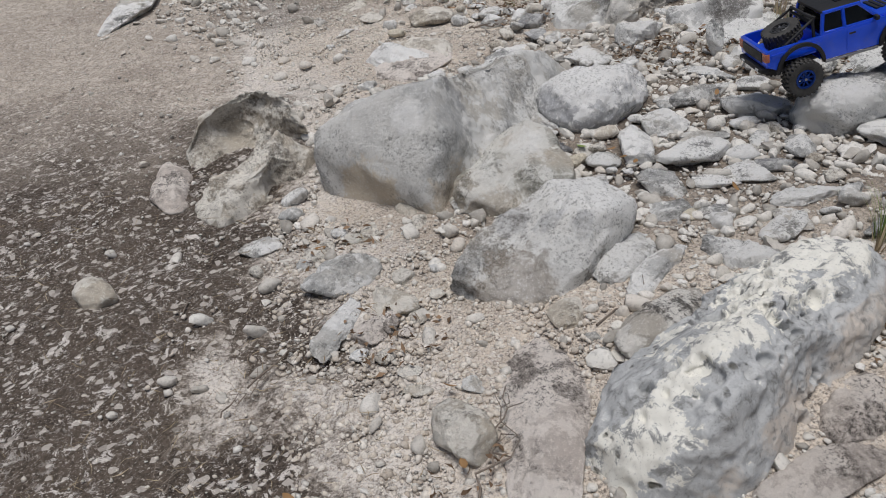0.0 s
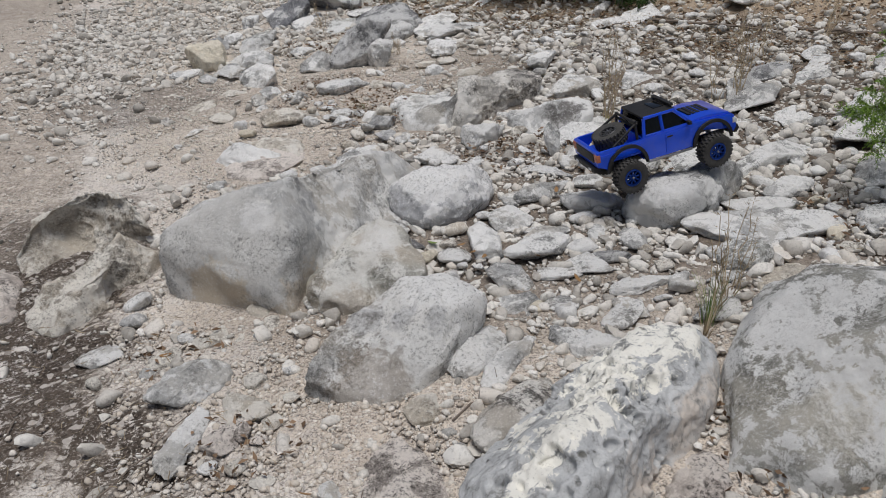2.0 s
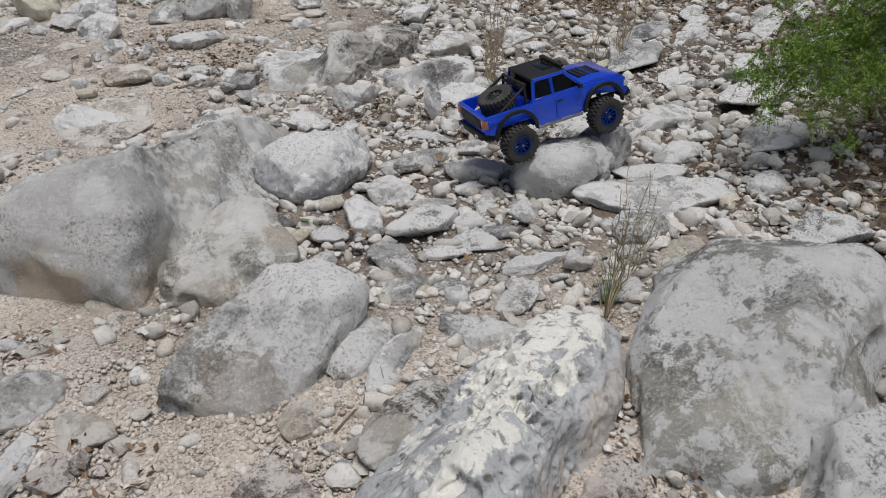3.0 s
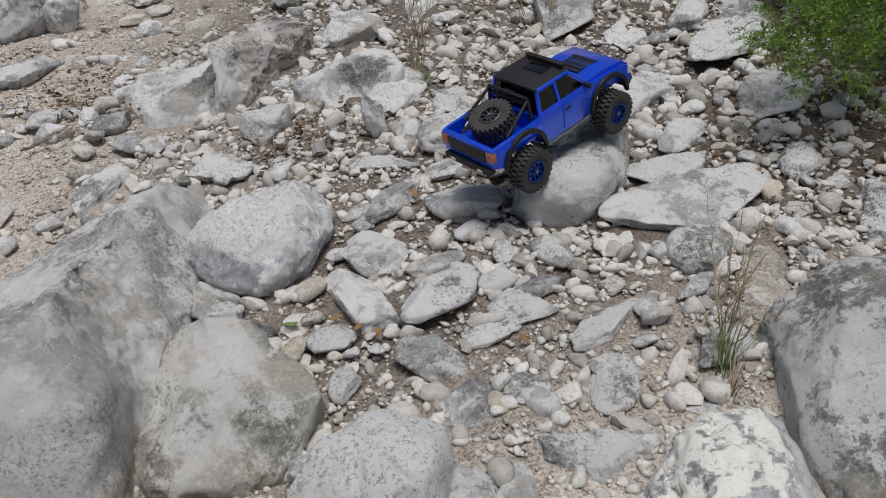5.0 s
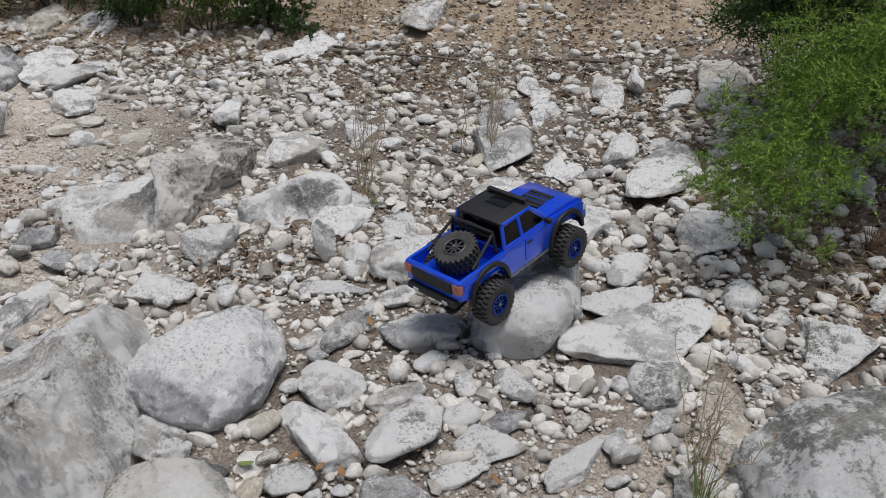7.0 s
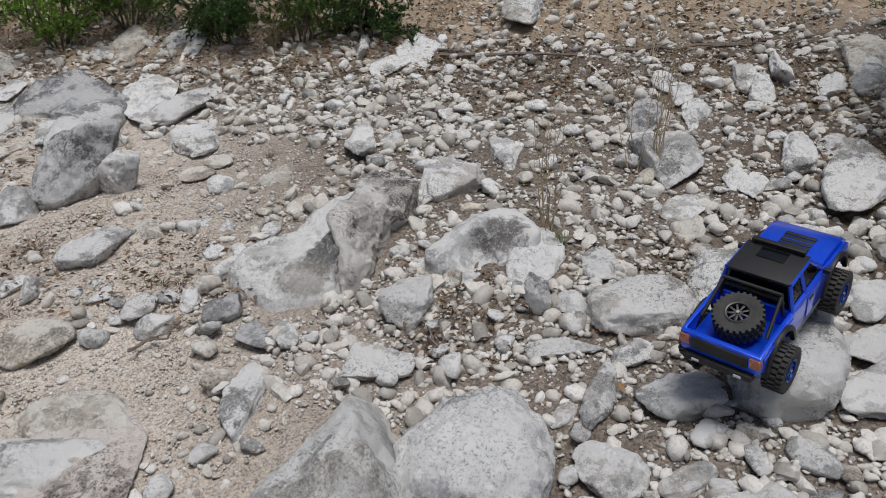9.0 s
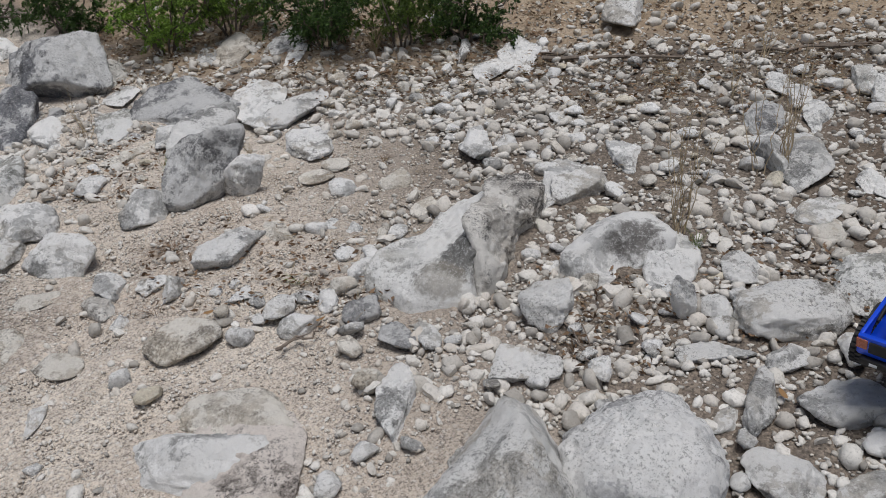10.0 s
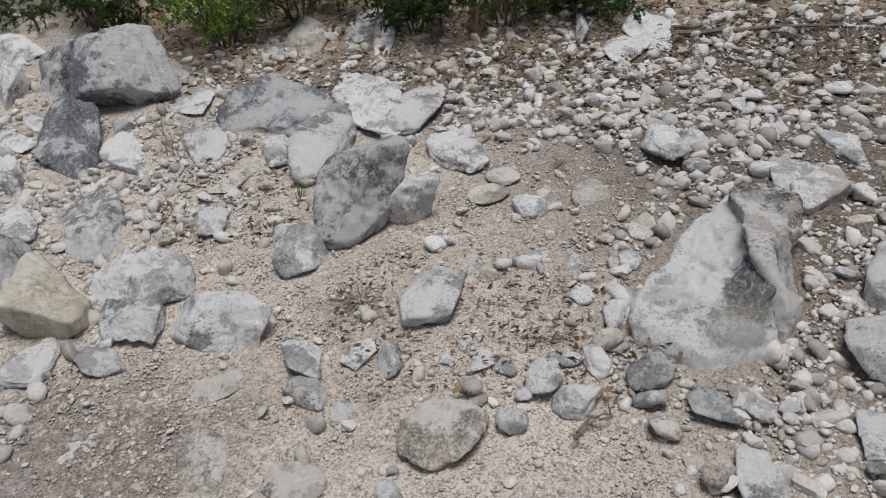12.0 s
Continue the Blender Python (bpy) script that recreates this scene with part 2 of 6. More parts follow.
def soil_material():
    """Dusty pinkish soil full of grit, a dark mossy crust on one side and leaf litter up the bank."""
    m, nt, bsdf = material("creek_bed_soil")
    co = nt.nodes.new("ShaderNodeTexCoord").outputs["Object"]
    xyz = nt.nodes.new("ShaderNodeSeparateXYZ")
    nt.links.new(co, xyz.inputs[0])
    x, y = xyz.outputs["X"], xyz.outputs["Y"]
    big = noisy(nt, co, 1.6, 5, 0.6, 0.5)
    mid = noisy(nt, co, 14, 6, 0.65, 0.3)
    grit = noisy(nt, co, 75, 5, 0.7)
    fine = noisy(nt, co, 260, 4, 0.7)
    salt = noisy(nt, co, 130, 6, 0.8)
    flakes = noisy(nt, co, 30, 7, 0.8, 0.9)

    def grains(scale):
        """Grains of random tone: (tone, height)."""
        cell = nt.nodes.new("ShaderNodeTexVoronoi")
        cell.inputs["Scale"].default_value = scale
        nt.links.new(co, cell.inputs["Vector"])
        split = nt.nodes.new("ShaderNodeSeparateColor")
        nt.links.new(cell.outputs["Color"], split.inputs[0])
        return split.outputs[0], stepped(nt, cell.outputs["Distance"], 0.1, 0.55, (1, 0))

    tone_a, high_a = grains(62)
    tone_b, high_b = grains(150)
    col = mixed(nt, stepped(nt, big, 0.35, 0.65), (0.60, 0.52, 0.44), (0.76, 0.68, 0.585))
    col = mixed(nt, stepped(nt, mid, 0.35, 0.6), mixed(nt, 0.35, col, (0.33, 0.28, 0.235)), col)
    grain = mixed(nt, tone_b, (0.22, 0.185, 0.155), (0.82, 0.775, 0.72))
    col = mixed(nt, maths(nt, "MULTIPLY", high_b, 0.9), col, grain)
    col = mixed(nt, maths(nt, "MULTIPLY", high_a, stepped(nt, tone_a, 0.55, 0.75)), col, mixed(nt, tone_b, (0.58, 0.53, 0.48), (0.78, 0.75, 0.70)))
    col = mixed(nt, stepped(nt, grit, 0.30, 0.45, (0.6, 0)), col, (0.16, 0.135, 0.115))
    # dark brown grit between the stones, with the gaps' shade painted in
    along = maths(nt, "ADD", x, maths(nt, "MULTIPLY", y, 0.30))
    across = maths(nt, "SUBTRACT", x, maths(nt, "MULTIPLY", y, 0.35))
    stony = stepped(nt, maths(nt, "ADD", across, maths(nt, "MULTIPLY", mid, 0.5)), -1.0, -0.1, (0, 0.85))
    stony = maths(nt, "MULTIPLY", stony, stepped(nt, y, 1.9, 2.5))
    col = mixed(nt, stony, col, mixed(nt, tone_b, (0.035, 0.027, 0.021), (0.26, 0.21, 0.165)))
    pepper = maths(nt, "MULTIPLY", stepped(nt, salt, 0.45, 0.51, (0.8, 0)), stepped(nt, flakes, 0.45, 0.58, (1, 0.12)))
    col = mixed(nt, pepper, col, (0.10, 0.085, 0.075))
    # mossy crust: a tongue of ground along the lower side of the bed
    ragged = maths(nt, "ADD", maths(nt, "MULTIPLY", big, 1.2), maths(nt, "MULTIPLY", flakes, 0.5))
    crust = stepped(nt, maths(nt, "ADD", along, ragged), 1.02, 1.20, (1, 0))
    crust = maths(nt, "MULTIPLY", crust, stepped(nt, maths(nt, "ADD", y, maths(nt, "MULTIPLY", big, 1.6)), 3.5, 4.6, (1, 0.25)))
    mud = nt.nodes.new("ShaderNodeVectorMath")
    mud.operation = "DISTANCE"
    nt.links.new(co, mud.inputs[0])
    mud.inputs[1].default_value = (-0.95, 4.75, 0.55)
    crust = maths(nt, "MAXIMUM", crust, stepped(nt, maths(nt, "ADD", mud.outputs["Value"], maths(nt, "MULTIPLY", ragged, 0.5)), 0.75, 1.0, (0.55, 0)))
    brown = mixed(nt, tone_b, (0.032, 0.025, 0.020), (0.11, 0.088, 0.072))
    brown = mixed(nt, stepped(nt, big, 0.40, 0.60, (0, 0.3)), brown, (0.17, 0.138, 0.112))
    brown = mixed(nt, stepped(nt, tone_a, 0.90, 0.93, (0, 0.8)), brown, (0.52, 0.48, 0.44))
    brown = mixed(nt, stepped(nt, salt, 0.565, 0.60, (0, 0.85)), brown, (0.46, 0.42, 0.38))
    cluster = stepped(nt, noisy(nt, co, 4.5, 4, 0.6, 0.4), 0.40, 0.54)
    shed = maths(nt, "MULTIPLY", stepped(nt, flakes, 0.555, 0.575, (0, 0.8)), cluster)
    brown = mixed(nt, shed, brown, (0.74, 0.70, 0.66))
    fringe = maths(nt, "MULTIPLY", stepped(nt, maths(nt, "ADD", along, ragged), 1.02, 1.16), stepped(nt, maths(nt, "ADD", along, ragged), 1.22, 1.45, (1, 0)))
    col = mixed(nt, maths(nt, "MULTIPLY", fringe, stepped(nt, salt, 0.42, 0.52, (0.1, 0.75))), col, (0.70, 0.66, 0.62))
    col = mixed(nt, crust, col, brown)
    # leaf litter and bare earth up the bank
    rise = maths(nt, "ADD", maths(nt, "MULTIPLY", x, 0.62), maths(nt, "MULTIPLY", y, 0.78))
    rise = maths(nt, "ADD", rise, maths(nt, "MULTIPLY", big, 0.9))
    rise = maths(nt, "SUBTRACT", rise, stepped(nt, x, -0.2, 0.6, (2.5, 0)))
    litter = mixed(nt, tone_a, (0.07, 0.054, 0.042), (0.19, 0.15, 0.118))
    litter = mixed(nt, stepped(nt, flakes, 0.56, 0.62, (0, 0.5)), litter, (0.34, 0.285, 0.23))
    col = mixed(nt, stepped(nt, rise, 5.15, 5.5, (0, 0.75)), col, litter)
    # round litter patch under the juniper, the tree's shade painted into its brown
    shade = nt.nodes.new("ShaderNodeVectorMath")
    shade.operation = "DISTANCE"
    nt.links.new(co, shade.inputs[0])
    shade.inputs[1].default_value = (2.85, 2.35, 0.85)
    col = mixed(nt, stepped(nt, maths(nt, "ADD", shade.outputs["Value"], big), 1.65, 2.2, (0.9, 0)), col, litter)
    earth = mixed(nt, stepped(nt, mid, 0.35, 0.65), (0.33, 0.25, 0.175), (0.50, 0.41, 0.31))
    earth = mixed(nt, stepped(nt, flakes, 0.40, 0.48, (0.6, 0)), earth, litter)
    col = mixed(nt, stepped(nt, rise, 5.62, 5.95), col, earth)
    nt.links.new(col, bsdf.inputs["Base Color"])
    bsdf.inputs["Roughness"].default_value = 0.95
    bsdf.inputs["Specular IOR Level"].default_value = 0.15
    bumped(nt, bsdf, ((mid, 0.5, 0.014), (high_a, 0.5, 0.005), (high_b, 0.6, 0.0025), (fine, 0.4, 0.0012)))
    return m


SOIL = soil_material()


def gravel_material(name, tones):
    """Mixed pebbles, each of its own tone."""
    m, nt, bsdf = material(name)
    co = nt.nodes.new("ShaderNodeTexCoord").outputs["Object"]
    geo = nt.nodes.new("ShaderNodeNewGeometry")
    ramp = nt.nodes.new("ShaderNodeValToRGB")
    ramp.color_ramp.elements[0].position, ramp.color_ramp.elements[0].color = tones[0][0], (*tones[0][1], 1)
    ramp.color_ramp.elements[1].position, ramp.color_ramp.elements[1].color = tones[-1][0], (*tones[-1][1], 1)
    for at, tone in tones[1:-1]:
        ramp.color_ramp.elements.new(at).color = (*tone, 1)
    nt.links.new(geo.outputs["Random Per Island"], ramp.inputs[0])
    fine = noisy(nt, co, 120, 5, 0.75)
    mid = noisy(nt, co, 40, 4, 0.6)
    col = mixed(nt, stepped(nt, fine, 0.32, 0.5, (0.45, 0)), ramp.outputs[0], (0.16, 0.15, 0.135))
    col = mixed(nt, stepped(nt, mid, 0.5, 0.7, (0, 0.4)), col, (0.68, 0.66, 0.62))
    nt.links.new(col, bsdf.inputs["Base Color"])
    bsdf.inputs["Roughness"].default_value = 0.9
    bsdf.inputs["Specular IOR Level"].default_value = 0.25
    bumped(nt, bsdf, ((mid, 0.5, 0.006), (fine, 0.6, 0.003)))
    return m


GRAVEL = gravel_material("mixed_pebbles", ((0.0, (0.33, 0.31, 0.28)), (0.18, (0.52, 0.49, 0.445)), (0.35, (0.66, 0.63, 0.58)), (0.6, (0.77, 0.75, 0.705)), (0.8, (0.64, 0.59, 0.525)), (1.0, (0.84, 0.82, 0.78))))
CRUMB = gravel_material("soil_crumb", ((0.0, (0.46, 0.40, 0.34)), (0.3, (0.60, 0.535, 0.46)), (0.6, (0.70, 0.635, 0.555)), (1.0, (0.80, 0.755, 0.69))))


def plain(name, colour, rough=0.5, metal=0.0, wobble=0.15, scale=60.0, coat=0.0):
    """A paint, rubber, wood or leaf tone with slight wear."""
    m, nt, bsdf = material(name)
    co = nt.nodes.new("ShaderNodeTexCoord").outputs["Object"]
    n = noisy(nt, co, scale, 5, 0.7)
    col = mixed(nt, stepped(nt, n, 0.3, 0.7), tuple(c * (1 - wobble) for c in colour), tuple(min(1, c * (1 + wobble)) for c in colour))
    nt.links.new(col, bsdf.inputs["Base Color"])
    nt.links.new(stepped(nt, n, 0.3, 0.7, (max(0, rough - 0.08), min(1, rough + 0.08))), bsdf.inputs["Roughness"])
    bsdf.inputs["Metallic"].default_value = metal
    bsdf.inputs["Coat Weight"].default_value = coat
    bsdf.inputs["Coat Roughness"].default_value = 0.08
    return m



# ---- ground ----
def mesh_of(name, verts, faces, smooth=True):
    me = bpy.data.meshes.new(name)
    me.from_pydata(verts if isinstance(verts, list) else verts.tolist(), [], faces if isinstance(faces, list) else faces.tolist())
    if smooth:
        me.polygons.foreach_set("use_smooth", [True] * len(me.polygons))
    me.update()
    return me


def spaced(low, high, step, reach):
    """Even steps inside, growing ones outside."""
    inner = list(np.arange(low, high, step))
    out, gap = [], step
    d = 0.0
    while d < reach:
        gap *= 1.22
        d += gap
        out.append(d)
    return np.array([low - d for d in reversed(out)] + inner + [high + d for d in out])


def build_ground():
    xs, ys = spaced(-2.8, 4.6, 0.03, 900), spaced(0.4, 7.4, 0.03, 900)
    gx, gy = np.meshgrid(xs, ys)
    x, y = gx.ravel(), gy.ravel()
    p = np.c_[x, y, 0 * x]
    near = np.exp(-((x - 0.8) ** 2 + (y - 3.2) ** 2) / 60)
    z = ground_base(x, y) + near * (0.016 * fbm(p * 3.1, 3, 3) + 0.008 * fbm(p * 13, 9, 4))
    n = len(xs)
    i = (np.arange(len(ys) - 1)[:, None] * n + np.arange(n - 1)[None]).ravel()
    ob = new("ground", mesh_of("ground", np.c_[x, y, z], np.c_[i, i + 1, i + 1 + n, i + n]))
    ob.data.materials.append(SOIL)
    return tagged(ob, "dusty pinkish creek bed soil with dark mossy crust", "ground", kind="structure")


build_ground()

# ---- rocks ----
BALLS = {}


def ball(sub):
    if sub not in BALLS:
        bm = bmesh.new()
        bmesh.ops.create_icosphere(bm, subdivisions=sub, radius=1.0)
        v = np.array([v.co[:] for v in bm.verts])
        f = np.array([[q.index for q in face.verts] for face in bm.faces])
        bm.free()
        BALLS[sub] = (v / np.linalg.norm(v, axis=1)[:, None], f)
    return BALLS[sub]


# style: number of facets, nearest and farthest facet, roundness power, lump size
STYLE = {"o": (9, 0.76, 0.96, 8, 0.04), "r": (10, 0.64, 0.96, 20, 0.06), "b": (11, 0.58, 0.92, 30, 0.06), "s": (10, 0.62, 0.95, 30, 0.045), "B": (9, 0.66, 0.95, 26, 0.035)}


def rock_shape(seed, dims, style, sub, facets=()):
    """Points and faces of a boulder: a rounded cut body with lumps, chips and grit, filling the box of half sizes dims."""
    rng = np.random.default_rng(seed)
    v, f = ball(sub)
    count, low, high, power, lumps = STYLE[style]
    normals = rng.normal(size=(count, 3))
    normals /= np.linalg.norm(normals, axis=1)[:, None]
    away = rng.uniform(low, high, count)
    if style == "s":
        normals = np.r_[normals, [[0.1 * rng.normal(), 0.1 * rng.normal(), 1]]]
        away = np.r_[away, 0.5]
    for nx, ny, nz, d in facets:
        k = np.array([[nx, ny, nz]], float)
        normals, away = np.r_[normals, k / np.linalg.norm(k)], np.r_[away, d]
    reach = np.clip(v @ normals.T, 0, None) / away
    r = ((0.70 if style == "B" else 0.76 if style in "bs" else 0.97) ** power + (reach**power).sum(1)) ** (-1 / power)
    r *= 1 + lumps * fbm(v * 1.7 + seed * 3.7, seed % 97, 3) + 0.5 * lumps * np.abs(fbm(v * 4 + seed, seed % 89, 3))
    p = v * r[:, None]
    low3, high3 = p.min(0), p.max(0)
    p = (p - (low3 + high3) / 2) / ((high3 - low3) / 2) * np.array(dims)
    size = float(np.prod(dims)) ** (1 / 3)
    out = p / np.array(dims) ** 2
    out /= np.linalg.norm(out, axis=1)[:, None]
    chips = np.abs(fbm(p / size * 2.2 + seed, seed % 83 + 5, 4, 0.55))
    knobs = fbm(p / size * 3.3 + seed * 1.7, seed % 73, 3, 0.6)
    grit = -0.07 * size * chips + 0.035 * size * knobs + 0.0022 * fbm(p * 55, seed % 79, 3, 0.6)
    p = p + out * grit[:, None]
    return p, f


def slope(x, y, reach):
    """The turn that lays a thing on the slope of the ground."""
    dx = (ground_z(x + reach, y) - ground_z(x - reach, y)) / (2 * reach)
    dy = (ground_z(x, y + reach) - ground_z(x, y - reach)) / (2 * reach)
    k = 0.85
    return Vector((0, 0, 1)).rotation_difference(Vector((-dx * k, -dy * k, 1))).to_matrix().to_4x4()


WORDS = {
    "g": "weathered grey limestone", "w": "pale whitish limestone", "l": "white-patched grey limestone", "d": "dark grey limestone", "t": "dusty tan limestone",
    "k": "black-stained grey limestone", "v": "white-veined dark limestone", "y": "smooth ochre limestone", "m": "mud-covered limestone",
}
FORM = {"o": "smooth rounded", "r": "rounded", "b": "angular", "s": "flat slab-like", "B": "massive blocky"}
PLACED = []


def rock(x, y, dz, a, b, c, yaw, style, tone, seed, kind="stone", rx=0, ry=0, facets=(), label="", sub=0, mat=None):
    """One boulder or stone resting in the creek bed; half sizes a, b, c."""
    sub = sub or (6 if a > 0.3 else 5 if a > 0.085 else 4)
    v, f = rock_shape(seed, (a, b, c), style, sub, facets)
    name = "boulder" if a > 0.14 else "stone"
    ob = new("embedded_rock" if kind == "mound" else name, mesh_of(name, v, f))
    ob.data.materials.append(mat or STONE[tone])
    ob.matrix_world = pose(x, y, ground_z(x, y) + dz, rx, ry, yaw) if rx or ry else pose(x, y, ground_z(x, y) + dz - (0.3 if style == "B" else 0.17) * c) @ slope(x, y, a) @ pose(0, 0, 0, 0, 0, yaw)
    where = "half sunk in the dusty soil" if kind == "mound" else "on the creek bed" if a > 0.14 else "lying in the gravel"
    tagged(ob, label or f"{FORM[style]} {WORDS[tone]} {'boulder' if a > 0.14 else 'stone'} {where}", "rock")
    if rx == 0 and ry == 0 and kind == "stone" and a < 0.08:
        tagged(ob, group="loose stones on the creek bed")
    PLACED.append((x, y, a, b, radians(yaw)))
    return ob



rock(1.359, 1.378, 0.048, 0.284, 0.129, 0.102, 16, "b", "l", 109)
rock(1.282, 2.743, 0.052, 0.174, 0.139, 0.106, 22, "o", "w", 110)
rock(-0.213, 2.095, 0.021, 0.118, 0.071, 0.052, 31, "r", "w", 111)
rock(-0.189, 1.879, 0.012, 0.124, 0.037, 0.023, 74, "b", "w", 112)
rock(-0.497, 2.308, 0.006, 0.069, 0.057, 0.015, 11, "b", "g", 113)
rock(-0.305, 2.245, 0.009, 0.060, 0.042, 0.018, 73, "r", "t", 114)
rock(-0.389, 2.223, 0.001, 0.033, 0.027, 0.010, -14, "r", "t", 115)
rock(-0.168, 2.318, 0.004, 0.070, 0.032, 0.017, 84, "r", "t", 116)
rock(-0.100, 2.309, 0.002, 0.073, 0.026, 0.013, 73, "r", "t", 117)
rock(-0.046, 2.102, 0.003, 0.036, 0.033, 0.016, -75, "r", "t", 118)
rock(-0.068, 1.990, 0.011, 0.083, 0.057, 0.028, -61, "b", "t", 119)
rock(-0.061, 1.900, 0.008, 0.043, 0.028, 0.017, -82, "r", "m", 120)
rock(-0.019, 1.866, 0.001, 0.023, 0.021, 0.008, -1, "r", "m", 121)
rock(-0.107, 1.875, 0.007, 0.058, 0.049, 0.018, -72, "r", "m", 122)
rock(0.531, 2.072, 0.017, 0.132, 0.063, 0.044, 50, "r", "g", 123)
rock(0.598, 2.012, 0.016, 0.132, 0.046, 0.034, 49, "r", "g", 124)
rock(0.579, 1.792, 0.025, 0.147, 0.071, 0.051, 40, "r", "k", 125)
rock(0.369, 1.879, 0.005, 0.062, 0.054, 0.023, 55, "r", "t", 126)
rock(0.137, 1.507, 0.023, 0.079, 0.070, 0.055, 88, "b", "t", 127)
rock(0.303, 1.542, 0.000, 0.277, 0.099, 0.029, -89, "r", "m", 128, kind="mound")
rock(-0.926, 2.113, 0.017, 0.083, 0.051, 0.041, -48, "r", "t", 129)
rock(-0.875, 2.011, 0.003, 0.026, 0.021, 0.008, -15, "r", "w", 130)
rock(0.891, 1.517, 0.001, 0.109, 0.068, 0.033, 49, "r", "m", 131, kind="mound")
rock(0.780, 1.365, -0.002, 0.139, 0.058, 0.015, 23, "r", "m", 132, kind="mound")
rock(-0.924, 2.727, 0.005, 0.185, 0.084, 0.053, -68, "r", "m", 133, kind="mound")
rock(-0.16, 3.70, -0.004, 0.26, 0.17, 0.045, 73, "r", "m", 134, kind="mound")
rock(-1.912, 4.867, 0.026, 0.396, 0.130, 0.055, -88, "b", "g", 135)
rock(-0.119, 1.790, 0.005, 0.023, 0.022, 0.011, -27, "r", "w", 136)
rock(-0.060, 1.778, 0.002, 0.025, 0.024, 0.010, -63, "r", "t", 137)
rock(0.005, 1.724, -0.001, 0.031, 0.021, 0.007, 3, "r", "t", 138)
rock(0.147, 1.669, -0.001, 0.034, 0.025, 0.011, -69, "b", "g", 139)
rock(-0.270, 2.103, 0.003, 0.038, 0.030, 0.011, -68, "r", "t", 140)
rock(-0.070, 2.425, 0.010, 0.072, 0.038, 0.029, -84, "r", "t", 141)
rock(-0.023, 2.373, 0.007, 0.058, 0.030, 0.023, -85, "r", "t", 142)
rock(0.014, 1.924, -0.000, 0.034, 0.028, 0.011, -84, "r", "t", 143)
rock(0.051, 2.008, 0.003, 0.025, 0.023, 0.007, 90, "r", "t", 144)
rock(0.030, 1.662, -0.000, 0.035, 0.022, 0.006, 3, "r", "t", 145)
rock(0.421, 1.796, -0.000, 0.024, 0.020, 0.009, 64, "r", "w", 146)
rock(0.433, 1.729, 0.000, 0.026, 0.019, 0.011, 72, "r", "w", 147)
rock(0.639, 2.707, 0.009, 0.140, 0.069, 0.045, -74, "s", "w", 148)
rock(0.792, 2.581, 0.013, 0.122, 0.071, 0.042, 7, "s", "g", 149)
rock(0.930, 2.451, 0.002, 0.083, 0.066, 0.025, -44, "s", "w", 150)
rock(0.752, 2.838, 0.008, 0.089, 0.084, 0.030, -55, "s", "g", 151)
rock(0.683, 2.444, 0.007, 0.079, 0.067, 0.029, -22, "s", "g", 152)
rock(0.533, 2.626, 0.008, 0.059, 0.048, 0.021, -25, "r", "g", 153)
rock(0.352, 2.885, 0.017, 0.087, 0.061, 0.041, -69, "b", "g", 154)
rock(0.160, 2.810, 0.015, 0.058, 0.049, 0.032, 9, "r", "g", 155)
rock(0.401, 2.763, 0.005, 0.057, 0.041, 0.023, -72, "b", "d", 156)
rock(0.496, 2.475, 0.013, 0.049, 0.035, 0.028, 50, "b", "g", 157)
rock(0.083, 2.732, -0.004, 0.080, 0.029, 0.005, 73, "b", "g", 158)
rock(0.135, 2.717, 0.006, 0.037, 0.031, 0.026, 82, "b", "g", 159)
rock(1.099, 2.561, 0.010, 0.071, 0.045, 0.026, 88, "r", "w", 160)
rock(1.006, 2.488, 0.006, 0.061, 0.038, 0.023, 10, "b", "d", 161)
rock(0.830, 2.425, 0.005, 0.070, 0.035, 0.013, -8, "s", "g", 162)
rock(0.857, 2.710, 0.001, 0.079, 0.043, 0.014, -4, "s", "g", 163)
rock(1.238, 3.156, 0.031, 0.158, 0.121, 0.061, -23, "r", "g", 164)
rock(1.045, 2.877, 0.019, 0.110, 0.088, 0.050, -43, "b", "w", 165)
rock(1.562, 2.650, 0.011, 0.120, 0.076, 0.032, -3, "b", "w", 166)
rock(1.694, 2.978, 0.026, 0.287, 0.077, 0.059, 19, "b", "w", 167)
rock(1.111, 3.299, 0.017, 0.067, 0.044, 0.040, 53, "r", "w", 168)
rock(0.908, 3.010, 0.018, 0.141, 0.044, 0.039, 39, "b", "w", 169)
rock(0.976, 3.202, 0.001, 0.107, 0.039, 0.014, -29, "s", "g", 170)
rock(1.088, 3.058, 0.009, 0.070, 0.050, 0.026, -3, "r", "g", 171)
rock(1.249, 2.974, 0.017, 0.095, 0.043, 0.038, 31, "b", "g", 172)
rock(0.803, 3.028, 0.000, 0.059, 0.029, 0.012, 16, "s", "g", 173)
rock(0.571, 3.500, 0.005, 0.105, 0.081, 0.023, -31, "s", "g", 174)
rock(0.230, 3.606, 0.005, 0.151, 0.055, 0.028, 57, "s", "g", 175)
rock(0.366, 3.824, 0.003, 0.071, 0.050, 0.015, 75, "s", "d", 176)
rock(0.443, 3.772, 0.007, 0.071, 0.033, 0.015, 72, "r", "g", 177)
rock(0.781, 3.647, 0.029, 0.112, 0.086, 0.066, 58, "b", "g", 178)
rock(1.212, 3.549, 0.020, 0.195, 0.091, 0.046, 37, "r", "w", 180)
rock(1.308, 4.136, 0.018, 0.187, 0.086, 0.043, 35, "b", "g", 181)
rock(1.319, 3.378, 0.014, 0.092, 0.059, 0.035, 41, "r", "w", 182)
rock(-0.202, 3.267, 0.003, 0.039, 0.035, 0.018, 64, "b", "g", 183)
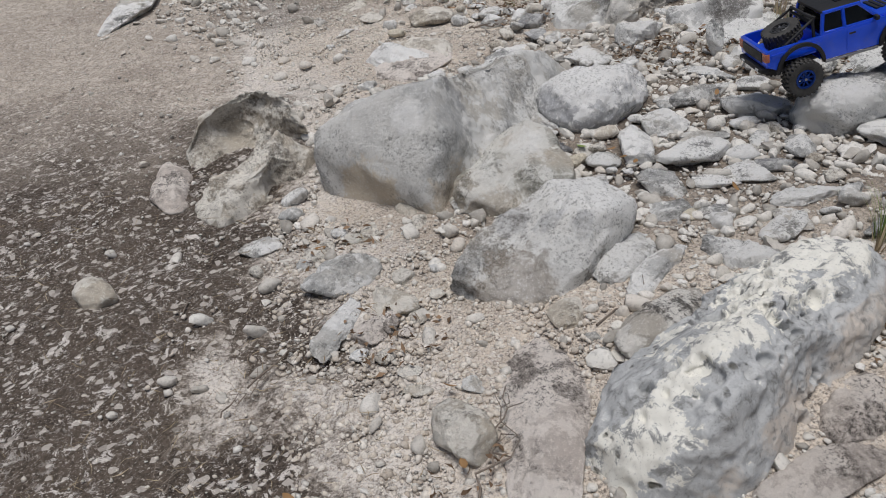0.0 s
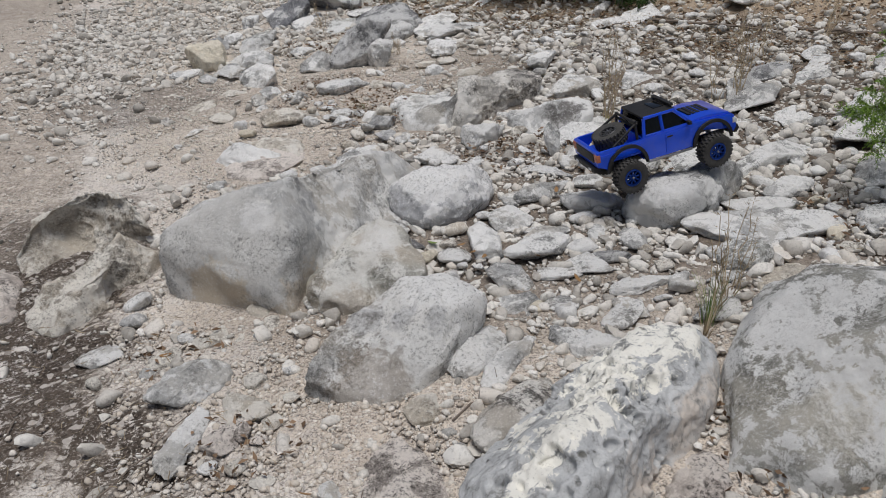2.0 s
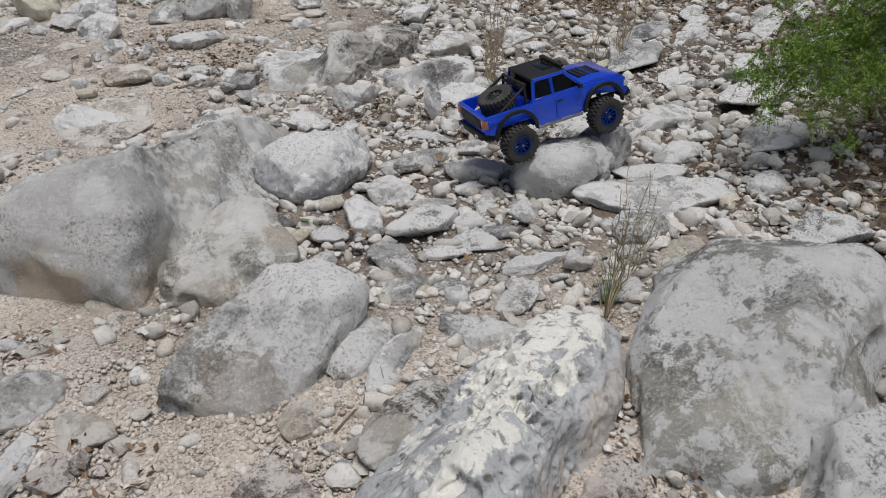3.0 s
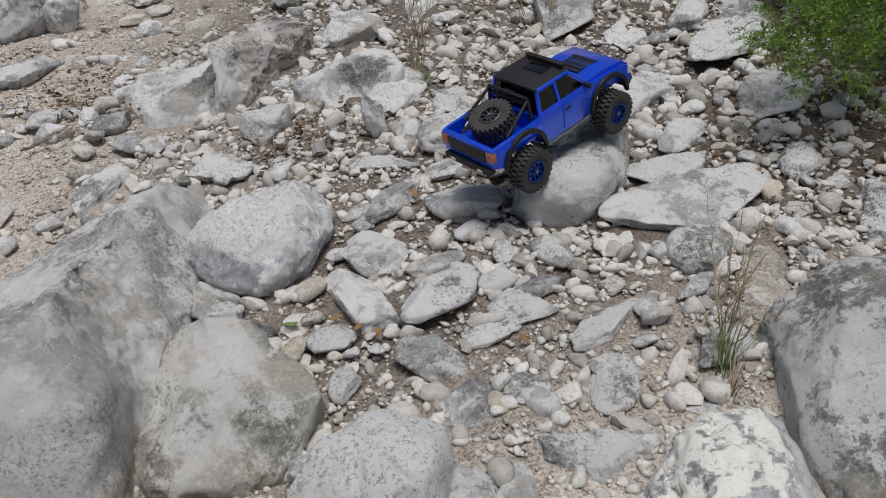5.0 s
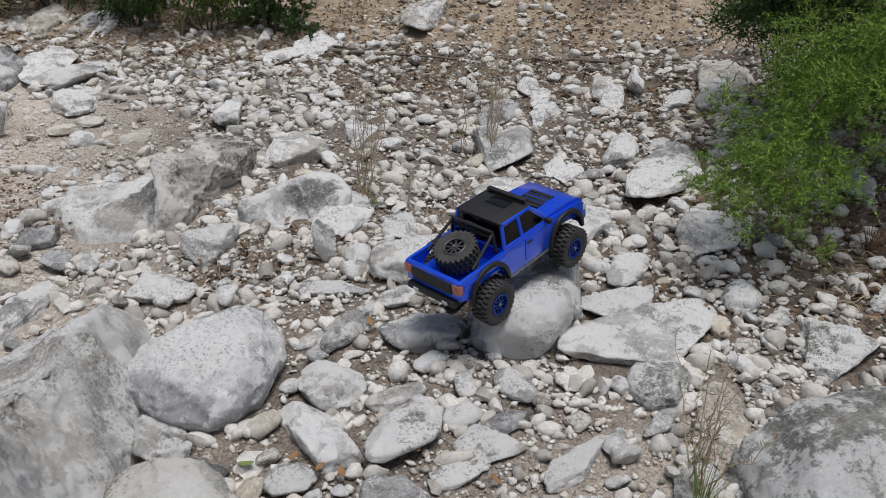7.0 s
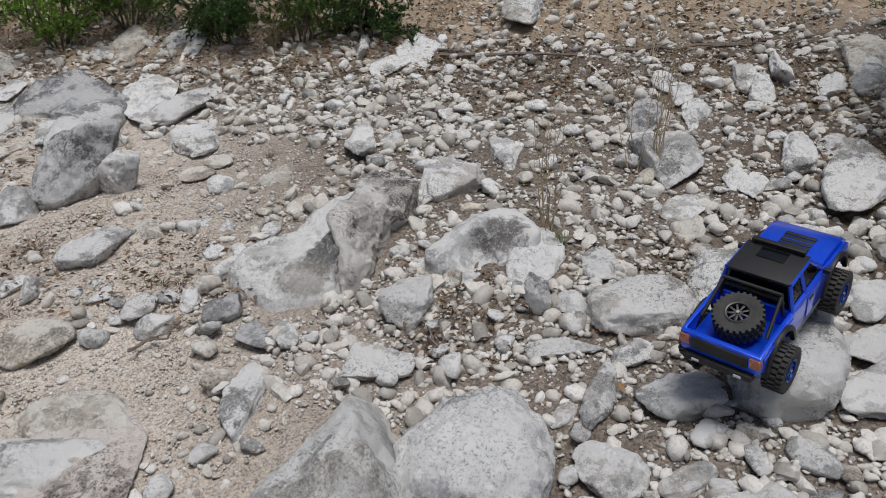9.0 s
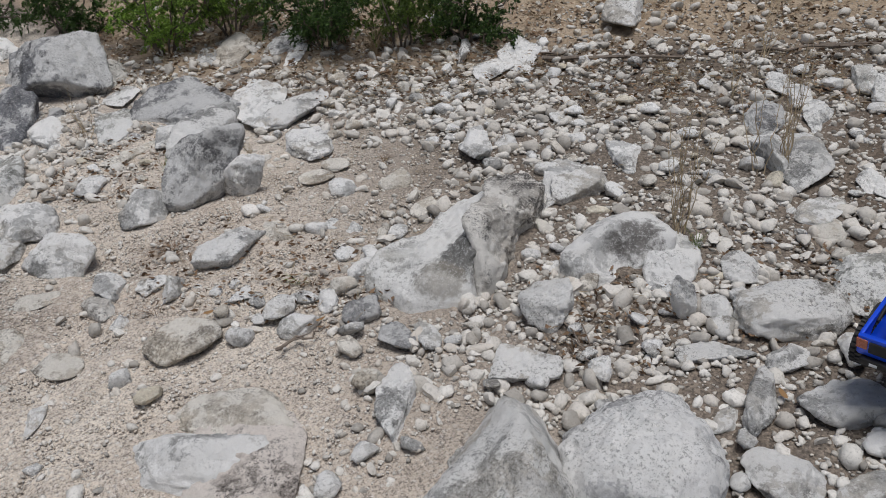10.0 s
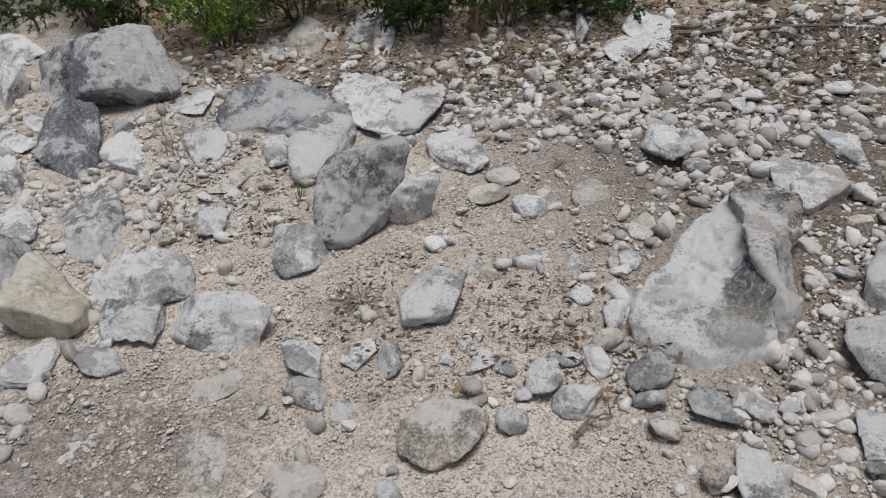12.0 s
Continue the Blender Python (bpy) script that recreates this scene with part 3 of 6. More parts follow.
rock(1.704, 2.749, 0.014, 0.106, 0.058, 0.030, 20, "r", "g", 184)
rock(1.510, 3.077, 0.012, 0.195, 0.101, 0.035, 34, "s", "l", 185)
rock(2.324, 3.327, 0.024, 0.158, 0.066, 0.048, 36, "r", "w", 186)
rock(1.634, 4.126, 0.014, 0.148, 0.076, 0.030, 59, "b", "w", 187)
rock(2.668, 5.156, 0.040, 0.259, 0.115, 0.084, 44, "b", "g", 189)
rock(2.023, 5.241, 0.010, 0.247, 0.122, 0.030, 54, "s", "g", 190)
rock(0.170, 4.592, 0.021, 0.151, 0.106, 0.049, 17, "b", "w", 191)
rock(0.760, 5.147, 0.014, 0.170, 0.104, 0.032, 67, "b", "g", 192)
rock(1.255, 4.619, 0.023, 0.154, 0.069, 0.052, 56, "b", "w", 193)
rock(2.006, 3.632, 0.024, 0.222, 0.105, 0.057, 38, "b", "g", 194)
rock(2.224, 3.946, 0.016, 0.197, 0.084, 0.035, 31, "r", "d", 195)
rock(2.310, 3.090, 0.016, 0.313, 0.120, 0.049, 18, "s", "g", 196)
rock(2.924, 3.716, 0.003, 0.176, 0.042, 0.007, 27, "r", "g", 197)
rock(2.712, 3.718, 0.024, 0.149, 0.063, 0.048, 31, "b", "w", 198)
rock(2.959, 3.548, 0.013, 0.147, 0.066, 0.026, 22, "r", "w", 199)
rock(3.102, 3.465, 0.029, 0.204, 0.082, 0.059, 25, "r", "w", 200)
rock(2.492, 3.973, 0.012, 0.131, 0.057, 0.029, 34, "r", "w", 201)
rock(2.359, 3.806, 0.016, 0.155, 0.060, 0.033, 25, "b", "w", 202)
rock(2.033, 3.319, 0.012, 0.100, 0.050, 0.028, 26, "b", "w", 203)
rock(1.769, 3.409, 0.004, 0.112, 0.071, 0.023, 7, "s", "g", 204)
rock(1.873, 3.051, 0.010, 0.078, 0.046, 0.021, 4, "r", "w", 205)
rock(1.681, 3.314, 0.008, 0.059, 0.054, 0.018, 76, "r", "t", 206)
rock(0.134, 4.272, 0.004, 0.046, 0.027, 0.017, 80, "r", "w", 207)
rock(0.307, 4.119, 0.010, 0.060, 0.037, 0.025, 47, "b", "w", 208)
rock(-0.105, 3.835, 0.008, 0.175, 0.10, 0.038, -42, "r", "t", 209, kind="mound")
rock(-0.26, 3.75, 0.020, 0.235, 0.115, 0.075, -58, "b", "w", 210)
rock(0.314, 3.250, -0.001, 0.146, 0.116, 0.024, -50, "r", "g", 211, kind="mound")
rock(0.089, 6.770, 0.105, 0.43, 0.27, 0.225, -81, "B", "v", 212, facets=((0.75, 0.2, 0.7, 0.55), (-0.3, 0.1, 0.95, 0.62)))
rock(0.321, 6.602, 0.024, 0.225, 0.093, 0.050, 73, "b", "k", 213)
rock(0.513, 5.922, 0.029, 0.283, 0.238, 0.075, -48, "b", "v", 214)
rock(0.771, 5.704, 0.021, 0.336, 0.144, 0.049, 62, "b", "g", 215)
rock(0.915, 5.533, 0.021, 0.265, 0.102, 0.048, 34, "b", "g", 216)
rock(0.440, 5.563, 0.035, 0.292, 0.124, 0.078, 40, "r", "g", 217)
rock(0.025, 5.071, 0.038, 0.138, 0.096, 0.082, 73, "b", "g", 218)
rock(-0.249, 6.304, 0.047, 0.301, 0.136, 0.11, 67, "b", "v", 219)
rock(-0.117, 6.049, 0.016, 0.193, 0.082, 0.034, 86, "b", "g", 220)
rock(0.156, 5.958, 0.012, 0.209, 0.096, 0.033, 65, "b", "l", 221)
rock(0.291, 6.300, 0.003, 0.135, 0.097, 0.018, 74, "s", "w", 222)
rock(-0.390, 5.672, 0.030, 0.204, 0.119, 0.063, 85, "b", "l", 223)
rock(-0.646, 5.383, 0.051, 0.196, 0.126, 0.106, 72, "b", "y", 224)
rock(-0.390, 5.289, 0.026, 0.164, 0.141, 0.059, -81, "b", "g", 225)
rock(-0.481, 5.144, 0.015, 0.138, 0.097, 0.034, 89, "b", "g", 226)
rock(-0.311, 4.954, 0.031, 0.166, 0.102, 0.070, -66, "b", "g", 227)
rock(-0.610, 5.049, 0.007, 0.078, 0.058, 0.025, -75, "b", "g", 228)
rock(-0.761, 5.178, 0.009, 0.095, 0.074, 0.029, 54, "b", "w", 229)
rock(-0.081, 5.435, 0.014, 0.097, 0.057, 0.032, 59, "b", "w", 230)
rock(-0.221, 4.662, 0.016, 0.095, 0.055, 0.035, 63, "b", "g", 231)
rock(-0.278, 4.549, 0.010, 0.066, 0.047, 0.024, 88, "b", "k", 232)
rock(-0.427, 4.743, 0.004, 0.076, 0.058, 0.014, 4, "b", "t", 233)
rock(-0.247, 4.449, 0.002, 0.041, 0.035, 0.016, -78, "b", "g", 234)
rock(-0.064, 4.490, 0.022, 0.064, 0.036, 0.050, 40, "b", "w", 235)
rock(-0.104, 4.580, 0.007, 0.056, 0.047, 0.015, 9, "b", "g", 236)
rock(0.257, 4.180, 0.005, 0.050, 0.029, 0.017, -54, "r", "w", 237)
rock(0.167, 4.164, 0.012, 0.065, 0.045, 0.025, 32, "b", "g", 238)
rock(0.171, 4.059, 0.017, 0.069, 0.049, 0.035, -40, "b", "w", 239)
rock(0.018, 4.133, 0.013, 0.042, 0.041, 0.030, -16, "r", "w", 240)
rock(-0.124, 4.213, 0.012, 0.111, 0.097, 0.034, -33, "r", "t", 241)
rock(0.020, 4.292, 0.003, 0.025, 0.021, 0.013, -48, "r", "w", 242)
rock(0.095, 4.172, 0.007, 0.025, 0.023, 0.015, 86, "r", "w", 243)
rock(0.018, 4.465, 0.001, 0.027, 0.020, 0.012, -49, "r", "w", 244)
rock(0.048, 4.397, 0.005, 0.027, 0.022, 0.016, 52, "r", "w", 245)
rock(0.111, 4.398, 0.005, 0.024, 0.019, 0.014, 50, "r", "w", 246)
rock(0.097, 4.322, 0.006, 0.054, 0.036, 0.013, 7, "b", "g", 247)
rock(0.358, 3.988, 0.014, 0.073, 0.051, 0.037, 6, "b", "d", 248)
rock(0.456, 4.178, 0.016, 0.069, 0.039, 0.038, 33, "b", "w", 249)
rock(0.544, 4.203, 0.009, 0.056, 0.030, 0.024, 36, "r", "w", 250)
rock(0.466, 4.302, 0.006, 0.042, 0.038, 0.023, 23, "r", "w", 251)
rock(0.567, 4.420, 0.009, 0.049, 0.035, 0.019, 26, "b", "w", 252)
rock(0.520, 4.505, 0.003, 0.047, 0.036, 0.018, 64, "b", "w", 253)
rock(0.675, 4.703, 0.018, 0.069, 0.058, 0.038, -83, "r", "w", 254)
rock(0.694, 4.566, 0.003, 0.077, 0.035, 0.010, 42, "b", "w", 255)
rock(0.866, 4.608, 0.014, 0.086, 0.068, 0.028, 53, "r", "t", 256)
rock(0.652, 4.865, 0.006, 0.074, 0.062, 0.017, -15, "r", "t", 257)
rock(1.392, 4.569, 0.004, 0.077, 0.050, 0.017, 29, "r", "g", 258)
rock(1.312, 4.061, 0.025, 0.126, 0.081, 0.057, 9, "b", "g", 259)
rock(0.360, 4.612, 0.007, 0.105, 0.056, 0.017, -88, "b", "t", 260)
rock(0.683, 4.307, 0.005, 0.044, 0.035, 0.017, 28, "r", "w", 261)
rock(0.842, 4.376, 0.003, 0.071, 0.044, 0.015, 19, "b", "t", 262)
rock(0.940, 6.405, 0.016, 0.208, 0.101, 0.038, 58, "r", "t", 263)
rock(0.821, 6.445, 0.004, 0.122, 0.078, 0.016, 81, "s", "g", 264)
rock(1.211, 6.270, 0.011, 0.165, 0.114, 0.029, 48, "b", "g", 265)
rock(1.159, 6.113, 0.011, 0.151, 0.067, 0.028, 48, "b", "w", 266)
rock(1.839, 5.476, 0.023, 0.126, 0.032, 0.048, 44, "b", "g", 267)
rock(1.829, 5.211, 0.012, 0.166, 0.111, 0.025, 39, "b", "g", 268)
rock(-0.570, 5.901, 0.014, 0.138, 0.066, 0.032, 85, "r", "w", 269)
rock(-0.484, 6.228, 0.022, 0.166, 0.045, 0.053, 74, "b", "g", 270)
rock(-0.261, 6.648, 0.008, 0.143, 0.060, 0.020, -86, "b", "w", 271)
rock(-0.382, 6.517, 0.009, 0.116, 0.062, 0.019, -85, "b", "w", 272)
rock(-0.253, 6.980, 0.049, 0.184, 0.063, 0.103, 58, "b", "w", 273)
rock(-0.664, 5.633, 0.032, 0.192, 0.061, 0.068, 75, "b", "d", 274)
rock(0.317, 5.671, 0.015, 0.141, 0.063, 0.031, 61, "b", "w", 275)
rock(0.760, 4.907, 0.007, 0.063, 0.059, 0.015, -77, "r", "t", 276)
rock(-0.442, 4.357, 0.001, 0.081, 0.058, 0.013, -58, "r", "t", 277, kind="mound")
rock(-0.574, 4.534, -0.001, 0.119, 0.073, 0.027, 76, "r", "t", 278, kind="mound")
rock(-0.808, 4.829, -0.002, 0.091, 0.063, 0.012, -45, "r", "t", 279, kind="mound")
rock(1.507, 2.490, 0.013, 0.254, 0.128, 0.039, -2, "s", "w", 280)
rock(1.373, 2.349, 0.021, 0.090, 0.072, 0.052, 15, "r", "l", 281)
rock(1.429, 2.210, -0.003, 0.128, 0.065, 0.028, 44, "r", "t", 282, kind="mound")
rock(1.846, 2.447, 0.018, 0.088, 0.056, 0.036, 21, "r", "g", 283)
rock(2.079, 2.742, 0.023, 0.152, 0.108, 0.053, 42, "b", "w", 284)
rock(1.825, 2.148, 0.021, 0.140, 0.100, 0.049, 27, "b", "l", 285)
rock(3.251, 3.550, 0.029, 0.282, 0.123, 0.064, 32, "r", "t", 286)
rock(1.989, 3.724, 0.031, 0.189, 0.086, 0.065, 49, "b", "w", 287)
rock(2.021, 3.383, 0.016, 0.103, 0.046, 0.034, 44, "b", "w", 288)
rock(2.154, 2.186, 0.014, 0.085, 0.045, 0.032, 16, "b", "w", 289)
rock(2.923, 3.787, 0.031, 0.170, 0.043, 0.065, 41, "b", "w", 290)
rock(2.756, 3.837, 0.023, 0.127, 0.057, 0.047, 42, "b", "w", 291)
rock(2.487, 3.284, 0.009, 0.102, 0.058, 0.025, 28, "r", "w", 292)
rock(2.529, 4.099, 0.015, 0.117, 0.053, 0.032, 46, "r", "w", 293)
rock(1.864, 2.331, 0.006, 0.059, 0.036, 0.018, 15, "r", "w", 294)
rock(1.292, 2.267, 0.003, 0.080, 0.024, 0.016, 13, "r", "w", 295)
rock(1.142, 2.279, 0.011, 0.041, 0.027, 0.025, 37, "r", "w", 296)
rock(1.136, 2.385, 0.006, 0.035, 0.033, 0.016, 51, "r", "t", 297)
rock(1.173, 2.091, 0.012, 0.076, 0.053, 0.034, 8, "b", "g", 298)
rock(0.967, 2.181, 0.008, 0.058, 0.042, 0.019, -26, "b", "g", 299)
rock(1.044, 2.304, 0.004, 0.115, 0.039, 0.018, 19, "s", "g", 300)
rock(2.773, 2.613, 0.014, 0.144, 0.059, 0.029, 27, "b", "w", 301)
rock(2.986, 2.511, 0.014, 0.146, 0.058, 0.029, 19, "b", "t", 302)
rock(1.740, 2.015, 0.007, 0.039, 0.023, 0.014, 10, "r", "w", 303)
rock(0.781, 2.042, 0.006, 0.107, 0.058, 0.034, -38, "s", "g", 304)
rock(0.677, 2.285, 0.004, 0.100, 0.062, 0.024, 54, "s", "g", 305)
rock(0.786, 2.245, 0.003, 0.050, 0.045, 0.017, 14, "s", "g", 306)
rock(0.937, 2.150, 0.007, 0.085, 0.053, 0.022, 40, "s", "g", 307)
rock(1.038, 2.007, -0.002, 0.045, 0.022, 0.010, -37, "r", "w", 308)
rock(0.330, 2.926, 0.005, 0.031, 0.024, 0.011, -86, "r", "w", 309)
rock(-0.076, 7.495, 0.018, 0.206, 0.099, 0.041, 88, "b", "w", 310)
rock(-0.033, 6.307, 0.011, 0.081, 0.051, 0.024, -89, "b", "d", 311)
rock(0.148, 5.634, 0.003, 0.162, 0.054, 0.016, 19, "r", "t", 312)
rock(-0.548, 4.161, 0.003, 0.068, 0.027, 0.016, 61, "b", "g", 313)
rock(-0.619, 4.417, -0.002, 0.084, 0.021, 0.007, -62, "r", "t", 314)
rock(-0.725, 4.367, 0.000, 0.068, 0.049, 0.020, 75, "b", "k", 315, kind="mound")


# ---- the large boulders ----
def outward(p, f):
    """Unit normals at the points of a closed mesh."""
    n = np.cross(p[f[:, 1]] - p[f[:, 0]], p[f[:, 2]] - p[f[:, 0]])
    out = np.zeros_like(p)
    for k in range(3):
        np.add.at(out, f[:, k], n)
    return out / (np.linalg.norm(out, axis=1)[:, None] + 1e-12)


def scarred(p, f, rng, count, size):
    """Knocks shallow flat scars off the edges of a body."""
    for _ in range(count):
        out = outward(p, f) if _ % 8 == 0 else out
        q = int(rng.integers(len(p)))
        way = out[q] + rng.normal(size=3) * 0.16
        way /= np.linalg.norm(way)
        over = (p - p[q]) @ way + size * rng.uniform(0.006, 0.03)
        near = np.clip(1 - (np.linalg.norm(p - p[q], axis=1) / (size * rng.uniform(0.5, 1.0))) ** 4, 0, 1)
        p = p - way * (np.clip(over, 0, size * 0.04) * near)[:, None]
    return p


def hewn(centre, tone, seed, facets, label, power=44, lumps=0.03, chips=0.045, scars=80, hollows=(), pits=0, sub=6):
    """A large boulder cut by facets (the way each faces, its distance from the centre), with worn edges.
    hollows: (way from the centre, radius, depth); pits: how many small holes are eaten into its crest."""
    rng = np.random.default_rng(seed)
    v, f = ball(sub)
    cut = np.array(facets, float)
    ways = cut[:, :3] / np.linalg.norm(cut[:, :3], axis=1)[:, None]
    reach = np.clip(v @ ways.T, 0, None) / cut[:, 3]
    r = (reach**power).sum(1) ** (-1 / power)
    p = v * r[:, None]
    out = outward(p, f)
    size = float(np.median(r))
    p = p + out * (size * (lumps * fbm(p / size * 1.3 + seed, seed % 89, 3) - chips * np.abs(fbm(p / size * 3.1 + seed, seed % 83, 4, 0.55)) + 0.5 * chips))[:, None]
    p = scarred(p, f, rng, scars, size)
    out = outward(p, f)
    for x, y, z, radius, depth in hollows:
        way = np.array((x, y, z)) / math.sqrt(x * x + y * y + z * z)
        d = np.linalg.norm(p - p[int(np.argmax(v @ way))], axis=1) / radius
        d = d * (1 + 0.25 * fbm(p * 9 + seed, 5, 2))
        p = p - way * (depth * np.clip(1 - d * d, 0, None) ** 0.7)[:, None]
    out = outward(p, f)
    if pits:
        crest = np.flatnonzero((out[:, 2] > 0.35) & (fbm(p * 6 + 3, 17, 2) > -0.25))
        for q in p[rng.choice(crest, pits)]:
            radius = 0.007 * 3.8 ** rng.uniform(0, 1) ** 1.3
            near = np.linalg.norm((p - q) * rng.uniform(0.7, 1.3, 3), axis=1) / radius
            near = near * (1 + 0.35 * fbm(p * 60, seed % 71, 2))
            p = p - out * (min(radius, 0.016) * rng.uniform(1.0, 1.8) * np.clip(1 - near * near, 0, None) ** 0.6)[:, None]
    rough = 0.012 * np.abs(fbm(p * 15 + seed, seed % 61, 4, 0.6)) + 0.004 * fbm(p * 34 + seed, seed % 59, 2) + 0.0026 * fbm(p * 70, seed % 79, 3, 0.65)
    p = p - out * (rough * (0.6 + 0.6 * fbm(p * 5, seed % 53, 2)))[:, None]
    ob = new("boulder", mesh_of("boulder", p, f))
    ob.data.materials.append(STONE[tone] if isinstance(tone, str) else tone)
    ob.matrix_world = pose(*centre)
    flat = p[:, :2] - p[:, :2].mean(0)
    turn = 0.5 * math.atan2(2 * float((flat[:, 0] * flat[:, 1]).mean()), float((flat[:, 0] ** 2).mean() - (flat[:, 1] ** 2).mean()))
    along = flat @ np.array((math.cos(turn), math.sin(turn)))
    beside = flat @ np.array((-math.sin(turn), math.cos(turn)))
    PLACED.append((centre[0], centre[1], float(np.abs(along).max()) * 0.95, float(np.abs(beside).max()) * 0.95, turn))
    return tagged(ob, label, "rock")


WHITE, SOOT = (0.88, 0.875, 0.855), (0.13, 0.128, 0.12)
LONG = limestone("long_block_limestone", (0.55, 0.55, 0.54), (0.86, 0.855, 0.83), (0.14, 0.14, 0.135), 0.55, 0.45, 0.55, spread=3.5, warm=(0.70, 0.64, 0.54), tan=0.5, bloom=0.4,
                 blots=((-0.22, -0.42, 0.05, 0.24, (0.72, 0.71, 0.68), 0.85), (-0.24, -0.44, -0.12, 0.15, (0.68, 0.59, 0.46), 0.85), (0.02, -0.45, -0.10, 0.13, (0.66, 0.57, 0.45), 0.75), (-0.12, -0.40, 0.16, 0.06, WHITE, 0.8), (-0.02, -0.22, 0.16, 0.07, (0.33, 0.33, 0.34), 0.55), (0.15, 0.02, 0.22, 0.12, WHITE, 0.5)))
RISING = limestone("rising_limestone", (0.50, 0.50, 0.49), (0.84, 0.835, 0.81), (0.14, 0.135, 0.125), 0.5, 0.5, 0.6, spread=4.0, warm=(0.62, 0.56, 0.47), tan=0.6, bloom=0.4,
                   blots=((0.12, 0.07, 0.17, 0.15, WHITE, 0.95), (0.07, -0.09, 0.14, 0.05, (0.34, 0.345, 0.36), 0.5), (-0.02, -0.05, 0.13, 0.055, (0.34, 0.345, 0.36), 0.5), (-0.10, 0.0, 0.10, 0.055, (0.33, 0.33, 0.34), 0.5), (-0.09, -0.17, -0.02, 0.12, (0.36, 0.30, 0.24), 0.55)))
SPLIT = limestone("split_limestone", (0.68, 0.68, 0.66), (0.87, 0.865, 0.84), (0.16, 0.155, 0.145), 0.8, 0.4, 0.45, spread=4.0, warm=(0.70, 0.65, 0.55), tan=0.3,
                  blots=((-0.06, -0.13, 0.08, 0.10, SOOT, 0.9), (0.03, -0.09, 0.14, 0.05, SOOT, 0.8), (-0.16, -0.15, 0.02, 0.08, (0.34, 0.31, 0.26), 0.6)))
SLAB = limestone("half_dark_limestone", (0.58, 0.58, 0.57), (0.87, 0.865, 0.845), (0.16, 0.155, 0.15), 0.8, 0.4, 0.45,
                 blots=((0.09, -0.01, 0.05, 0.10, (0.16, 0.15, 0.14), 0.85), (0.02, 0.03, 0.06, 0.06, (0.17, 0.16, 0.15), 0.8)))
BLUNT = limestone("olive_grey_limestone", (0.44, 0.43, 0.385), (0.80, 0.79, 0.75), (0.15, 0.145, 0.125), 0.4, 0.6, 0.75, spread=4.0, warm=(0.56, 0.49, 0.40), tan=0.7,
                  blots=((0.02, 0.02, 0.15, 0.08, WHITE, 0.55), (-0.05, -0.20, -0.03, 0.10, (0.50, 0.44, 0.36), 0.7)))
LICHEN = limestone("lichen_crusted_limestone", (0.36, 0.358, 0.33), (0.88, 0.88, 0.865), (0.14, 0.14, 0.13), 0.66, 0.5, 0.55, spread=3.0, warm=(0.56, 0.52, 0.44), tan=0.5, patch=26.0, bloom=0.25,
                   blots=((-0.20, -0.24, 0.10, 0.14, (0.66, 0.625, 0.54), 0.6), (0.02, -0.06, 0.20, 0.07, (0.34, 0.335, 0.305), 0.6), (0.20, -0.12, 0.15, 0.06, (0.34, 0.335, 0.305), 0.6),
                          (0.14, 0.06, 0.20, 0.09, WHITE, 0.9), (0.26, 0.0, 0.13, 0.07, WHITE, 0.9), (0.06, 0.04, 0.20, 0.025, (0.33, 0.33, 0.31), 0.8), (0.18, 0.03, 0.18, 0.025, (0.33, 0.33, 0.31), 0.75)))
# the long block beside the path: sloping top, steep flank
hewn((0.047, 2.934, 0.509), LONG, 31, ((0.08, 0.06, -0.99, 0.176), (-0.31, 0.26, 0.91, 0.172), (0.86, -0.47, 0.21, 0.236), (0.74, -0.33, 0.59, 0.226), (-0.75, 0.64, 0.18, 0.253), (-0.42, -0.74, 0.53, 0.440), (-0.47, -0.83, -0.30, 0.508), (-0.51, 0.08, 0.86, 0.251), (-0.93, 0.32, 0.17, 0.312), (-0.32, 0.76, 0.56, 0.293), (-0.82, -0.14, -0.55, 0.450), (-0.16, 0.31, -0.94, 0.244), (-0.83, -0.53, -0.20, 0.532), (0.25, -0.93, 0.26, 0.486), (0.77, 0.64, -0.04, 0.662), (0.75, 0.08, 0.66, 0.390), (0.94, 0.32, 0.13, 0.574)),
     "massive blocky grey limestone boulder with a sloping top", hollows=((0.7, -0.2, 0.3, 0.10, 0.012),), chips=0.04, scars=70)
# the big boulder in front of it, rising to one end
hewn((0.329, 2.113, 0.457), RISING, 231, ((0.01, 0.11, -0.99, 0.139), (-0.38, 0.92, 0.06, 0.129), (-0.30, -0.65, 0.70, 0.134), (0.83, 0.55, -0.06, 0.227), (0.84, -0.55, -0.07, 0.174), (-0.65, 0.72, 0.25, 0.145), (-0.42, -0.21, 0.88, 0.131), (-0.50, -0.86, -0.13, 0.217), (0.28, -0.93, -0.22, 0.187), (-0.92, 0.37, 0.12, 0.189), (0.29, -0.10, 0.95, 0.186), (0.07, -0.87, 0.50, 0.153), (0.60, -0.80, -0.02, 0.169), (0.69, -0.54, 0.48, 0.184), (-0.13, 0.86, 0.50, 0.177), (0.58, 0.69, 0.43, 0.237), (0.99, -0.05, -0.09, 0.222)),
     "large grey limestone boulder with a pale sloping top")
